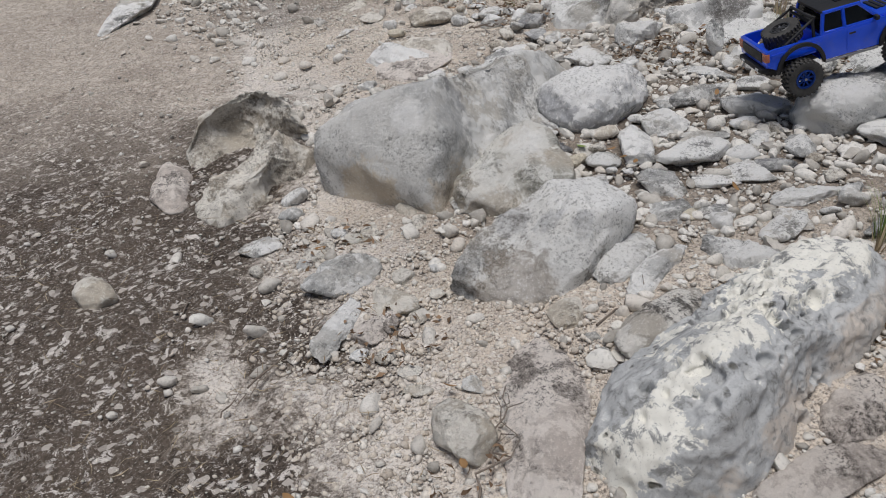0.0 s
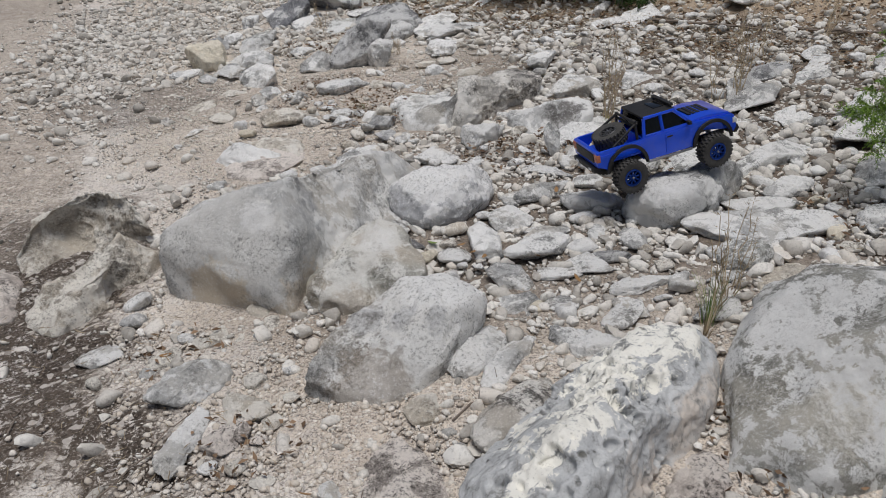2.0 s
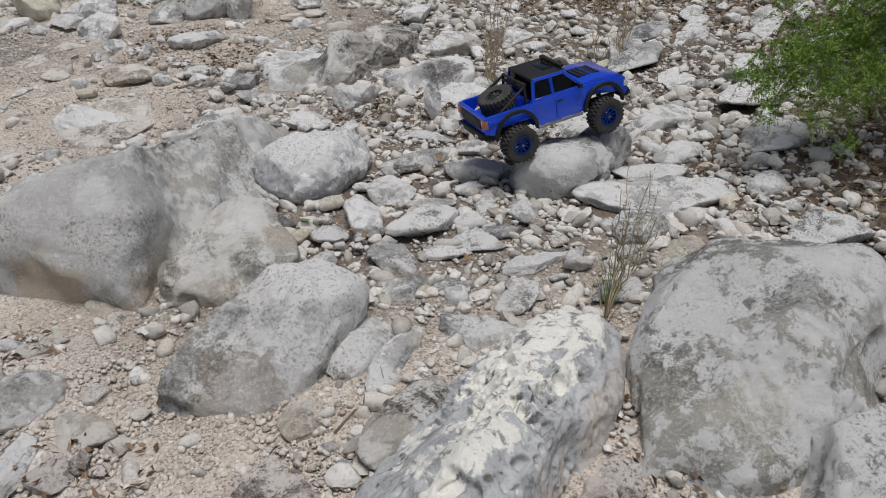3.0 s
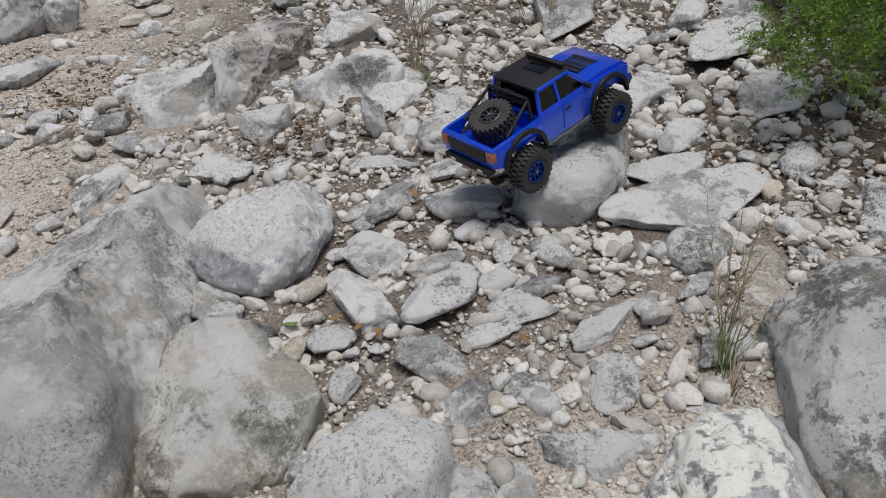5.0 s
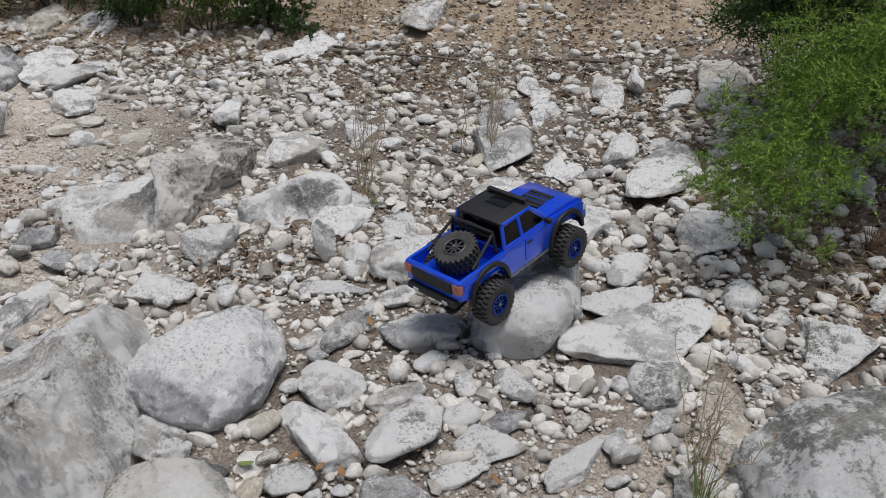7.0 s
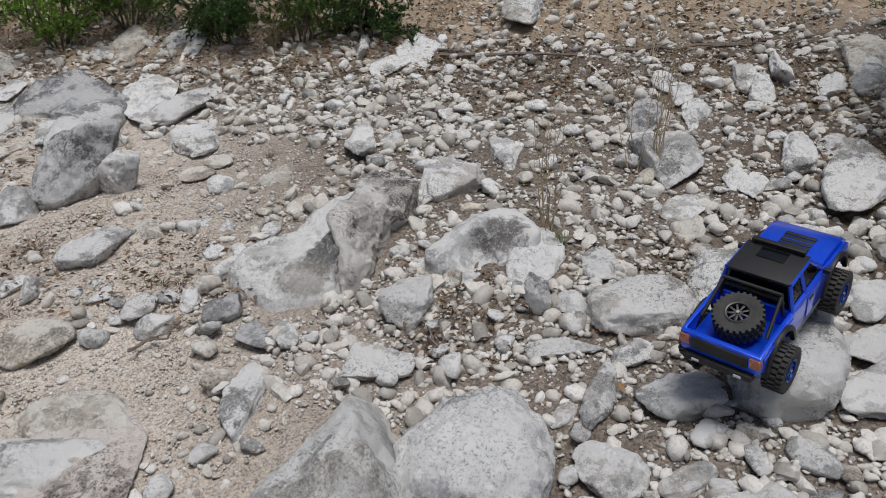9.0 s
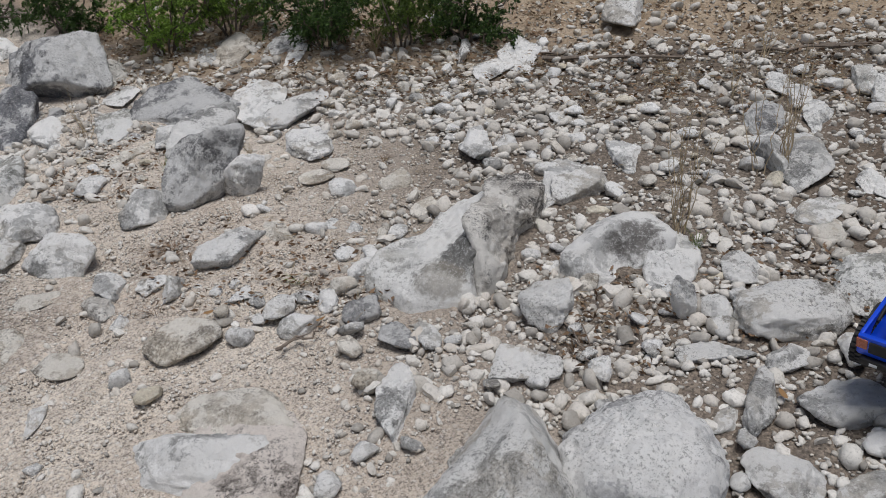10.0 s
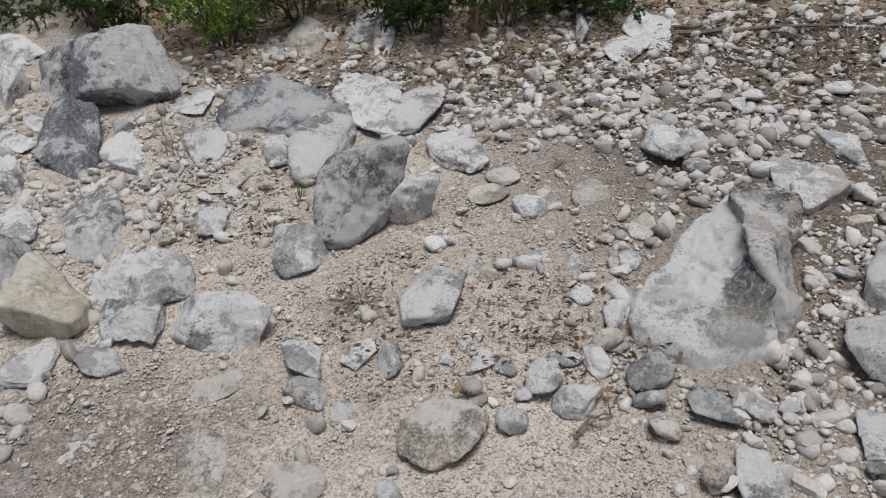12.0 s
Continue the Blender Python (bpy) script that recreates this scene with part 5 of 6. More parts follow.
def build_wheel(parent, x, y, z, name="wheel", flat=False, rim_mat=None):
    """A knobbly tyre on a beadlock rim; its axle lies along y."""
    hub = new(name)
    hub.parent = parent
    hub.matrix_local = pose(x, y, z, 0, -15, 0) @ pose(0, 0, 0, 90) if flat else pose(x, y, z)
    bm = bmesh.new()
    # side walls, then three rows of knobs, the middle row half a pitch on
    wall = ((-0.022, 0.030), (-0.0252, 0.040), (-0.0255, 0.049))
    tread = ((-0.0245, 0), (-0.0235, 1), (-0.0105, 1), (-0.0085, 2), (0.0085, 2), (0.0105, 1), (0.0235, 1), (0.0245, 0))
    rings, pitch = [], 2 * math.pi / 26
    for i in range(26):
        for step in (0.0, 0.03, 0.07, 0.10, 0.50, 0.53, 0.57, 0.60):
            a = (i + step) * pitch
            side_up, mid_up = 0.05 < step < 0.55, step < 0.05 or step > 0.55
            row = [(w, r) for w, r in wall]
            row += [(w, 0.0552 + 0.0053 * (side_up if kind == 1 else mid_up if kind == 2 else 0)) for w, kind in tread]
            row += [(-w, r) for w, r in reversed(wall)]
            rings.append([bm.verts.new((r * math.cos(a), w, r * math.sin(a))) for w, r in row])
    for here, there in zip(rings, rings[1:] + rings[:1]):
        for j in range(len(here) - 1):
            bm.faces.new((here[j], here[j + 1], there[j + 1], there[j]))
    part("tyre", bm, RUBBER, hub, "knobbly dusty black tyre")
    bm = bmesh.new()
    for side in (-1, 1):
        ring = []
        for w, r in ((0.016, 0.0305), (0.024, 0.0315), (0.0255, 0.029), (0.0245, 0.0255), (0.015, 0.0245)):
            ring.append([bm.verts.new((r * math.cos(2 * math.pi * i / 32), side * w, r * math.sin(2 * math.pi * i / 32))) for i in range(32)])
        for a, b in zip(ring, ring[1:]):
            for i in range(32):
                bm.faces.new((a[i], b[i], b[(i + 1) % 32], a[(i + 1) % 32]))
        for i in range(9):
            spoke = bmesh.new()
            add_box(spoke, -0.0028, 0.0028, side * 0.018 - 0.003, side * 0.018 + 0.003, 0.005, 0.027, 0.0008)
            bmesh.ops.rotate(spoke, verts=spoke.verts, matrix=Matrix.Rotation(2 * math.pi * i / 9, 3, "Y"))
            tmp = bpy.data.meshes.new("spoke")
            spoke.to_mesh(tmp)
            spoke.free()
            bm.from_mesh(tmp)
            bpy.data.meshes.remove(tmp)
        add_tube(bm, (0, side * 0.010, 0), (0, side * 0.022, 0), 0.0085, 16)
    part("rim", bm, rim_mat or RIM, hub, "beadlock rim with nine spokes")
    bm = bmesh.new()
    add_tube(bm, (0, -0.026, 0), (0, 0.026, 0), 0.0042, 6)
    part("wheel_nut", bm, GREYMETAL, hub)
    return hub


def build_truck():
    truck = new("model_truck")
    tagged(truck, "blue radio-controlled pickup truck standing on rocks", "model truck")
    W = 0.098
    # body sides with wheel arches
    bm = bmesh.new()
    rear, front = arch(-0.165, 0.095, 0.072, 0, 180), arch(0.165, 0.095, 0.072, 0, 180)
    side = [(-0.272, 0.118), (-0.275, 0.172), (-0.255, 0.176), (-0.095, 0.176), (0.085, 0.182), (0.235, 0.172), (0.258, 0.155), (0.262, 0.120), (0.245, 0.100)]
    side += front + [(0.09, 0.093), (-0.09, 0.093)] + rear + [(-0.24, 0.108)]
    for s in (-1, 1):
        add_prism(bm, side, s * (W - 0.010), s * W, 0.0035)
        # swage over the wheels
        add_prism(bm, [(-0.26, 0.150), (-0.26, 0.160), (-0.10, 0.164), (-0.10, 0.152)], s * W, s * (W + 0.003), 0.001)
    # bonnet, nose, bed floor, bulkhead and tailgate
    add_prism(bm, [(0.075, 0.150), (0.075, 0.186), (0.16, 0.190), (0.236, 0.180), (0.262, 0.160), (0.262, 0.115), (0.235, 0.115)], -W + 0.011, W - 0.011, 0.004)
    add_box(bm, -0.262, -0.095, -W + 0.009, W - 0.009, 0.124, 0.130)
    add_box(bm, -0.100, -0.092, -W + 0.009, W - 0.009, 0.110, 0.176)
    add_box(bm, -0.276, -0.262, -W + 0.004, W - 0.004, 0.118, 0.174, 0.003)
    add_box(bm, -0.10, 0.085, -W + 0.009, W - 0.009, 0.098, 0.104)
    # cab pillars and roof rails
    for s in (-1, 1):
        for a, b in (((-0.094, W - 0.006, 0.174), (-0.082, W - 0.022, 0.240)), ((-0.020, W - 0.006, 0.176), (-0.020, W - 0.022, 0.240)), ((0.092, W - 0.006, 0.180), (0.030, W - 0.024, 0.240))):
            add_tube(bm, (a[0], s * a[1], a[2]), (b[0], s * b[1], b[2]), 0.0062, 8)
        add_tube(bm, (-0.084, s * (W - 0.021), 0.241), (0.034, s * (W - 0.023), 0.241), 0.0062, 8)
        add_box(bm, -0.095, 0.09, s * (W - 0.008) - 0.006, s * (W - 0.008) + 0.006, 0.170, 0.185, 0.003)
    body = part("body", bm, BLUE, truck, "glossy metallic blue pickup body")
    # roof and glass
    bm = bmesh.new()
    add_box(bm, -0.088, 0.038, -W + 0.020, W - 0.020, 0.238, 0.248, 0.004)
    roof = part("roof", bm, BLACK, truck, "matt black roof panel")
    bm = bmesh.new()
    add_box(bm, -0.02, 0.02, -0.034, 0.034, 0.2475, 0.2505, 0.0012)
    part("sunroof", bm, TINT, roof)
    for s in (-1, 1):
        for x0, x1, x2, x3 in ((-0.085, -0.026, -0.026, -0.078), (-0.014, 0.083, 0.030, -0.014)):
            bm = bmesh.new()
            v = [bm.verts.new((x, s * y, z)) for x, y, z in ((x0, W - 0.008, 0.184), (x1, W - 0.008, 0.184), (x2, W - 0.0215, 0.237), (x3, W - 0.0215, 0.237))]
            q = bm.faces.new(v)
            bmesh.ops.solidify(bm, geom=[q], thickness=0.003)
            part("side_window", bm, TINT, truck, "dark tinted side window")
        # doors, handles, mirrors, steps and flares
        bm = bmesh.new()
        add_prism(bm, [(-0.016, 0.104), (-0.016, 0.170), (0.078, 0.174), (0.088, 0.140), (0.080, 0.104)], s * W, s * (W + 0.0022), 0.0015)
        door = part("door", bm, BLUE, truck)
        bm = bmesh.new()
        add_box(bm, -0.010, 0.010, s * (W + 0.0035) - 0.002, s * (W + 0.0035) + 0.002, 0.157, 0.162, 0.001)
        part("door_handle", bm, BLACK, door)
        bm = bmesh.new()
        add_box(bm, 0.066, 0.078, s * (W + 0.010) - 0.010, s * (W + 0.010) + 0.010, 0.184, 0.198, 0.003)
        part("mirror", bm, BLACK, truck)
        bm = bmesh.new()
        add_tube(bm, (-0.085, s * (W - 0.004), 0.086), (0.085, s * (W - 0.004), 0.086), 0.0045)
        for x in (-0.06, 0.06):
            add_tube(bm, (x, s * (W - 0.004), 0.086), (x, s * 0.04, 0.092), 0.0035)
        part("side_step", bm, GREYMETAL, truck, "thin metal rock slider")
        for cx in (-0.165, 0.165):
            bm = bmesh.new()
            outer, inner = arch(cx, 0.095, 0.079, -4, 184, 14), arch(cx, 0.095, 0.070, 184, -4, 14)
            add_prism(bm, outer + inner, s * (W - 0.004), s * (W + 0.008), 0.003)
            part("fender_flare", bm, BLACK, truck, "matt black wheel arch flare")
        bm = bmesh.new()
        add_box(bm, -0.2785, -0.264, s * (W - 0.012) - 0.0125, s * (W - 0.012) + 0.0125, 0.138, 0.166, 0.002)
        part("tail_light", bm, REDLAMP, truck, "orange-red tail light")
        bm = bmesh.new()
        add_prism(bm, [(0.246, 0.136), (0.247, 0.158), (0.262, 0.154), (0.2645, 0.136)], s * (W - 0.034), s * (W + 0.001), 0.002)
        part("headlight", bm, LAMP, truck, "clear plastic headlight")
    for co, name in ((((-0.092, -W + 0.016, 0.186), (-0.092, W - 0.016, 0.186), (-0.0845, W - 0.026, 0.236), (-0.0845, -W + 0.026, 0.236)), "rear_window"), (((0.092, -W + 0.014, 0.188), (0.092, W - 0.014, 0.188), (0.038, W - 0.026, 0.238), (0.038, -W + 0.026, 0.238)), "windscreen")):
        bm = bmesh.new()
        q = bm.faces.new([bm.verts.new(c) for c in co])
        bmesh.ops.solidify(bm, geom=[q], thickness=0.003)
        part(name, bm, TINT, truck, "dark tinted glass")
    # bonnet vents
    bm = bmesh.new()
    for k in range(5):
        add_box(bm, 0.110 + 0.017 * k, 0.122 + 0.017 * k, -0.040, 0.040, 0.1865, 0.1925 - 0.0006 * k, 0.001)
    part("bonnet_vent", bm, BLACK, truck, "black louvred bonnet vent")
    # tailgate panel, grille, bumpers
    bm = bmesh.new()
    add_box(bm, -0.2795, -0.2755, -0.070, 0.070, 0.132, 0.164, 0.0015)
    part("tailgate_panel", bm, BLACK, truck, "black tailgate inset")
    bm = bmesh.new()
    add_box(bm, 0.258, 0.2655, -0.062, 0.062, 0.126, 0.156, 0.002)
    part("grille", bm, BLACK, truck)
    bm = bmesh.new()
    add_box(bm, -0.288, -0.262, -0.085, 0.085, 0.098, 0.116, 0.004)
    part("rear_bumper", bm, BLACK, truck)
    for s in (-1, 1):
        bm = bmesh.new()
        add_box(bm, -0.2905, -0.286, s * 0.052 - 0.009, s * 0.052 + 0.009, 0.103, 0.110, 0.001)
        part("bumper_light", bm, LAMP, truck)
    bm = bmesh.new()
    add_prism(bm, [(0.240, 0.098), (0.250, 0.122), (0.274, 0.122), (0.280, 0.106), (0.268, 0.092)], -0.088, 0.088, 0.004)
    part("front_bumper", bm, BLACK, truck)
    # light bar over the windscreen, roll bar in the bed
    bm = bmesh.new()
    add_box(bm, 0.026, 0.040, -0.066, 0.066, 0.252, 0.262, 0.002)
    for s in (-1, 1):
        add_tube(bm, (0.033, s * 0.060, 0.245), (0.033, s * 0.060, 0.256), 0.003)
    part("light_bar", bm, BLACK, truck, "black roof light bar")
    bm = bmesh.new()
    for s in (-1, 1):
        add_tube(bm, (-0.112, s * 0.078, 0.172), (-0.112, s * 0.070, 0.232), 0.005)
        add_tube(bm, (-0.112, s * 0.071, 0.228), (-0.205, s * 0.080, 0.172), 0.0045)
    for z in (0.232, 0.216):
        add_tube(bm, (-0.112, -0.072, z), (-0.112, 0.072, z), 0.0048)
    part("roll_bar", bm, BLACK, truck, "black tubular roll bar")
    # running gear
    bm = bmesh.new()
    for s in (-1, 1):
        add_box(bm, -0.25, 0.25, s * 0.032 - 0.006, s * 0.032 + 0.006, 0.078, 0.096, 0.002)
    add_box(bm, -0.05, 0.04, -0.035, 0.035, 0.066, 0.092, 0.004)
    part("chassis", bm, BLACK, truck)
    for cx in (-0.165, 0.165):
        bm = bmesh.new()
        add_tube(bm, (cx, -0.095, 0.060), (cx, 0.095, 0.060), 0.010)
        bmesh.ops.create_uvsphere(bm, u_segments=14, v_segments=10, radius=0.021, matrix=Matrix.Translation((cx, 0.022, 0.060)))
        part("axle", bm, BLACK, truck)
        for s in (-1, 1):
            bm = bmesh.new()
            add_tube(bm, (cx + 0.022, s * 0.056, 0.066), (cx + 0.008, s * 0.048, 0.140), 0.0065)
            for k in range(7):
                bmesh.ops.create_cone(bm, cap_ends=True, segments=12, radius1=0.0098, radius2=0.0098, depth=0.0028, matrix=Matrix.Translation((cx + 0.020 - 0.0017 * k, s * (0.0545 - 0.0009 * k), 0.078 + 0.008 * k)))
            part("shock_absorber", bm, GREYMETAL, truck)
            build_wheel(truck, cx, s * 0.106, 0.0605)
    build_wheel(truck, -0.178, 0.0, 0.180, "spare_wheel", True, DARKRIM)
    return truck


truck = build_truck()
truck.matrix_world = pose(1.247, 2.792, 0.775, 1.9, -15.9, 8.4) @ Matrix.Scale(0.93, 4)


# ---- plants and litter ----
def leaf_material(name, low, high, rough=0.55):
    m, nt, bsdf = material(name)
    geo = nt.nodes.new("ShaderNodeNewGeometry")
    col = mixed(nt, geo.outputs["Random Per Island"], low, high)
    nt.links.new(col, bsdf.inputs["Base Color"])
    bsdf.inputs["Roughness"].default_value = rough
    bsdf.inputs["Specular IOR Level"].default_value = 0.3
    bsdf.inputs["Subsurface Weight"].default_value = 0.0
    return m


# juniper foliage lit, then deeply and half shaded, the shade painted into the green
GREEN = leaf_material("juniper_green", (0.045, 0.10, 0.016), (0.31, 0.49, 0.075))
SHADED = leaf_material("shaded_green", (0.018, 0.042, 0.012), (0.075, 0.14, 0.028))
HALF_SHADED = leaf_material("half_shaded_green", (0.04, 0.075, 0.016), (0.17, 0.25, 0.05))
GRASS = leaf_material("grass_green", (0.10, 0.17, 0.04), (0.24, 0.30, 0.10))
STRAW = leaf_material("dry_straw", (0.24, 0.185, 0.115), (0.46, 0.38, 0.26), 0.8)
DEAD = leaf_material("dead_leaf_brown", (0.10, 0.062, 0.038), (0.30, 0.20, 0.125), 0.8)
FALLEN = leaf_material("fallen_leaf_orange", (0.20, 0.105, 0.045), (0.36, 0.22, 0.10), 0.7)
BARK = plain("grey_brown_bark", (0.13, 0.105, 0.085), 0.9, wobble=0.4)
TWIG = plain("weathered_twig", (0.20, 0.165, 0.135), 0.9, wobble=0.4)


def quick_mesh(name, pts, faces, mat):
    """A mesh from point and face arrays of one face size."""
    me = bpy.data.meshes.new(name)
    pts, faces = np.asarray(pts, float), np.asarray(faces)
    me.vertices.add(len(pts))
    me.vertices.foreach_set("co", pts.ravel())
    me.loops.add(faces.size)
    me.loops.foreach_set("vertex_index", faces.ravel().astype(np.int32))
    me.polygons.add(len(faces))
    me.polygons.foreach_set("loop_start", np.arange(0, faces.size, faces.shape[1], dtype=np.int32))
    me.update(calc_edges=True)
    me.materials.append(mat)
    return me


def leaves(centres, axes, length, width, rng, curl=0.25):
    """Small pointed leaves: a bent pair of triangles each, at centres along axes."""
    n = len(centres)
    axes = axes / np.linalg.norm(axes, axis=1)[:, None]
    side = np.cross(axes, rng.normal(size=(n, 3)))
    side /= np.linalg.norm(side, axis=1)[:, None] + 1e-9
    up = np.cross(side, axes)
    ln, wd = (length * rng.uniform(0.6, 1.3, n))[:, None], (width * rng.uniform(0.7, 1.3, n))[:, None]
    tail, tip = centres - axes * ln / 2, centres + axes * ln / 2
    mid = centres + up * ln * curl * 0.5
    pts = np.stack([tail, mid + side * wd / 2, tip, mid - side * wd / 2], 1).reshape(-1, 3)
    return pts, (np.arange(n) * 4)[:, None] + np.array([[0, 1, 2, 3]])


def sprays(clumps, per, rng, length=0.013, width=0.0035, fan=0.75, stray=0.8):
    """Feathery sprigs filling clumps of (x, y, z, radius): twiglets set with needles."""
    cs, ax = [], []
    for x, y, z, r in clumps:
        twigs = max(8, int(per * (r / 0.1) ** 2 / 22))
        d = rng.normal(size=(twigs, 3)) * (1, 1, 0.75)
        d /= np.linalg.norm(d, axis=1)[:, None]
        root = np.array((x, y, z)) + d * r * rng.uniform(0.05, 0.8, (twigs, 1))
        way = d * 0.8 + rng.normal(size=(twigs, 3)) * 0.5 + (0, 0, 0.25)
        way /= np.linalg.norm(way, axis=1)[:, None]
        span = r * rng.uniform(0.4 * fan, fan, twigs)
        for s in np.linspace(0, 1, 22):
            cs.append(root + way * (span * s)[:, None] + rng.normal(size=(twigs, 3)) * 0.006 * (1.15 - s) + (0, 0, -0.02) * np.array([[s * s]]))
            ax.append(way + rng.normal(size=(twigs, 3)) * stray)
    return leaves(np.concatenate(cs), np.concatenate(ax), length, width, rng)


def limb(bm, pts, r0, r1, segments=7):
    """A tapered limb through points."""
    rings = []
    for i, p in enumerate(pts):
        a, b = Vector(pts[max(0, i - 1)]), Vector(pts[min(len(pts) - 1, i + 1)])
        turn = (b - a).to_track_quat("Z", "Y").to_matrix()
        r = r0 + (r1 - r0) * i / (len(pts) - 1)
        rings.append([bm.verts.new(Vector(p) + turn @ Vector((r * math.cos(2 * math.pi * k / segments), r * math.sin(2 * math.pi * k / segments), 0))) for k in range(segments)])
    for a, b in zip(rings, rings[1:]):
        for k in range(segments):
            bm.faces.new((a[k], a[(k + 1) % segments], b[(k + 1) % segments], b[k]))
    bm.faces.new(rings[0][::-1]), bm.faces.new(rings[-1])
    return bm


def wander(a, b, rng, steps=7, sway=0.06, sag=0.0):
    """Points from a to b with some sway and sag."""
    a, b = np.array(a, float), np.array(b, float)
    out = []
    for i in range(steps + 1):
        s = i / steps
        bend = math.sin(math.pi * s)
        out.append(tuple(a + (b - a) * s + (rng.normal(size=3) * sway * 0.5 + np.array((0, 0, -sag))) * bend))
    return out


def shrub(name, x, y, height, spread, count, seed, mat, label, category, per=520, trunk=0.011, lift=0.12):
    """A bush: several stems from one root, each carrying its own clump of foliage."""
    rng = np.random.default_rng(seed)
    base = new(name)
    z0 = ground_z(x, y)
    base.matrix_world = pose(x, y, z0 - 0.02)
    tagged(base, label, category)
    for k in range(count):
        a = 2 * math.pi * (k + rng.uniform(-0.3, 0.3)) / count
        reach = spread * rng.uniform(0.35, 1.0)
        top = (reach * math.cos(a), reach * math.sin(a), height * rng.uniform(lift, 1.0))
        pts = wander((0.04 * math.cos(a), 0.04 * math.sin(a), 0), top, rng, 6, 0.05, -0.06 * height)
        stem = part("stem", limb(bmesh.new(), pts, trunk * 0.6, 0.003), BARK, base)
        blobs = [(*np.array(pts[j]) + rng.normal(size=3) * 0.03, spread * rng.uniform(0.16, 0.28)) for j in (2, 3, 4, 5, 6)]
        p, f = sprays(blobs, per, rng, 0.022, 0.0065)
        leafage = new("foliage", quick_mesh("foliage", p, f, mat))
        leafage.parent = stem
    return base


# juniper whose low boughs hang in over the stones
def build_juniper():
    rng = np.random.default_rng(8)
    tree = new("juniper_tree")
    tx, ty = 3.30, 2.55
    tz = ground_z(tx, ty) - 0.05
    tree.matrix_world = pose(tx, ty, tz)
    tagged(tree, "juniper tree with low feathery green boughs over stones", "tree")
    part("trunk", limb(bmesh.new(), wander((0, 0, 0), (0.12, 0.1, 2.6), rng, 9, 0.08), 0.09, 0.035, 12), BARK, tree)
    boughs = (
        (0.60, ((1.78, 2.55, 1.05, 0.08), (1.86, 2.51, 1.07, 0.11), (1.95, 2.49, 1.11, 0.12), (2.05, 2.47, 1.16, 0.11))),
        (0.55, ((1.88, 2.42, 1.01, 0.09), (1.96, 2.40, 1.05, 0.11), (2.05, 2.40, 1.12, 0.11))),
        (0.75, ((1.89, 2.60, 1.13, 0.09), (1.96, 2.58, 1.19, 0.11), (2.05, 2.56, 1.27, 0.12), (2.20, 2.55, 1.36, 0.14), (2.40, 2.55, 1.42, 0.16))),
        (0.85, ((2.02, 2.47, 1.24, 0.10), (2.09, 2.43, 1.31, 0.11), (2.17, 2.40, 1.35, 0.12), (2.45, 2.40, 1.42, 0.16))),
        (0.95, ((2.21, 2.34, 1.33, 0.11), (2.28, 2.31, 1.42, 0.12), (2.50, 2.32, 1.50, 0.18))),
        (1.20, ((2.21, 2.39, 1.46, 0.12), (2.30, 2.45, 1.58, 0.15), (2.60, 2.48, 1.65, 0.2))),
        (1.50, ((2.55, 2.85, 1.60, 0.18), (2.75, 2.80, 1.75, 0.22), (2.95, 2.75, 1.85, 0.22))),
        (1.70, ((2.50, 2.15, 1.70, 0.2), (2.75, 2.25, 1.85, 0.24), (3.0, 2.4, 1.95, 0.25))),
        (1.60, ((3.10, 3.15, 1.70, 0.25), (3.20, 2.95, 1.85, 0.25))),
        (1.00, ((2.62, 2.62, 1.30, 0.18), (2.80, 2.55, 1.42, 0.22), (3.0, 2.5, 1.5, 0.22))),
        (0.80, ((2.75, 2.85, 1.25, 0.18), (2.95, 2.80, 1.35, 0.22), (3.15, 2.85, 1.5, 0.25))),
        (1.30, ((2.62, 2.95, 1.55, 0.18), (2.85, 3.05, 1.65, 0.22), (3.0, 3.2, 1.45, 0.24))),
        (1.30, ((2.50, 3.02, 1.47, 0.14), (2.62, 2.98, 1.50, 0.17), (2.80, 2.92, 1.52, 0.2))),
    )
    crown = []
    for k in range(9):
        a, r, z = 2.399 * k + 0.6, 0.25 + 0.3 * rng.uniform(), 1.9 + 0.13 * k
        crown.append((z - 0.55, ((tx + r * math.cos(a), ty + r * math.sin(a), z + 0.7, 0.26), (tx + 0.5 * r * math.cos(a), ty + 0.5 * r * math.sin(a), z + 0.8, 0.24))))
    for k, (up, clumps) in enumerate(boughs + tuple(crown)):
        tip = np.array(clumps[0][:3]) - (tx, ty, tz)
        bough = part("bough", limb(bmesh.new(), wander((0.03, 0.03, up), tip, rng, 9, 0.05, 0.06), 0.022, 0.003), BARK, tree)
        local = [(x - tx, y - ty, z - tz, r) for x, y, z, r in clumps]
        fine = k < 6
        if fine:
            tufts = [(x + r * rng.normal() * 0.62, y + r * rng.normal() * 0.62, z + r * rng.normal() * 0.5, r * rng.uniform(0.38, 0.55)) for x, y, z, r in local for _ in range(5)]
            local = [(x, y, z, 0.6 * r) for x, y, z, r in local] + tufts
        p, f = sprays(local, 1450 if fine else 1000 if k < 13 else 500, rng, 0.015 if fine else 0.018, 0.0027 if fine else 0.0055, 1.5 if fine else 0.75, 0.5 if fine else 0.8)
        # boughs behind and above get the green that has shade painted in
        ob = new("foliage", quick_mesh("foliage", p, f, GREEN if fine else SHADED))
        ob.parent = bough
    return tree


build_juniper()
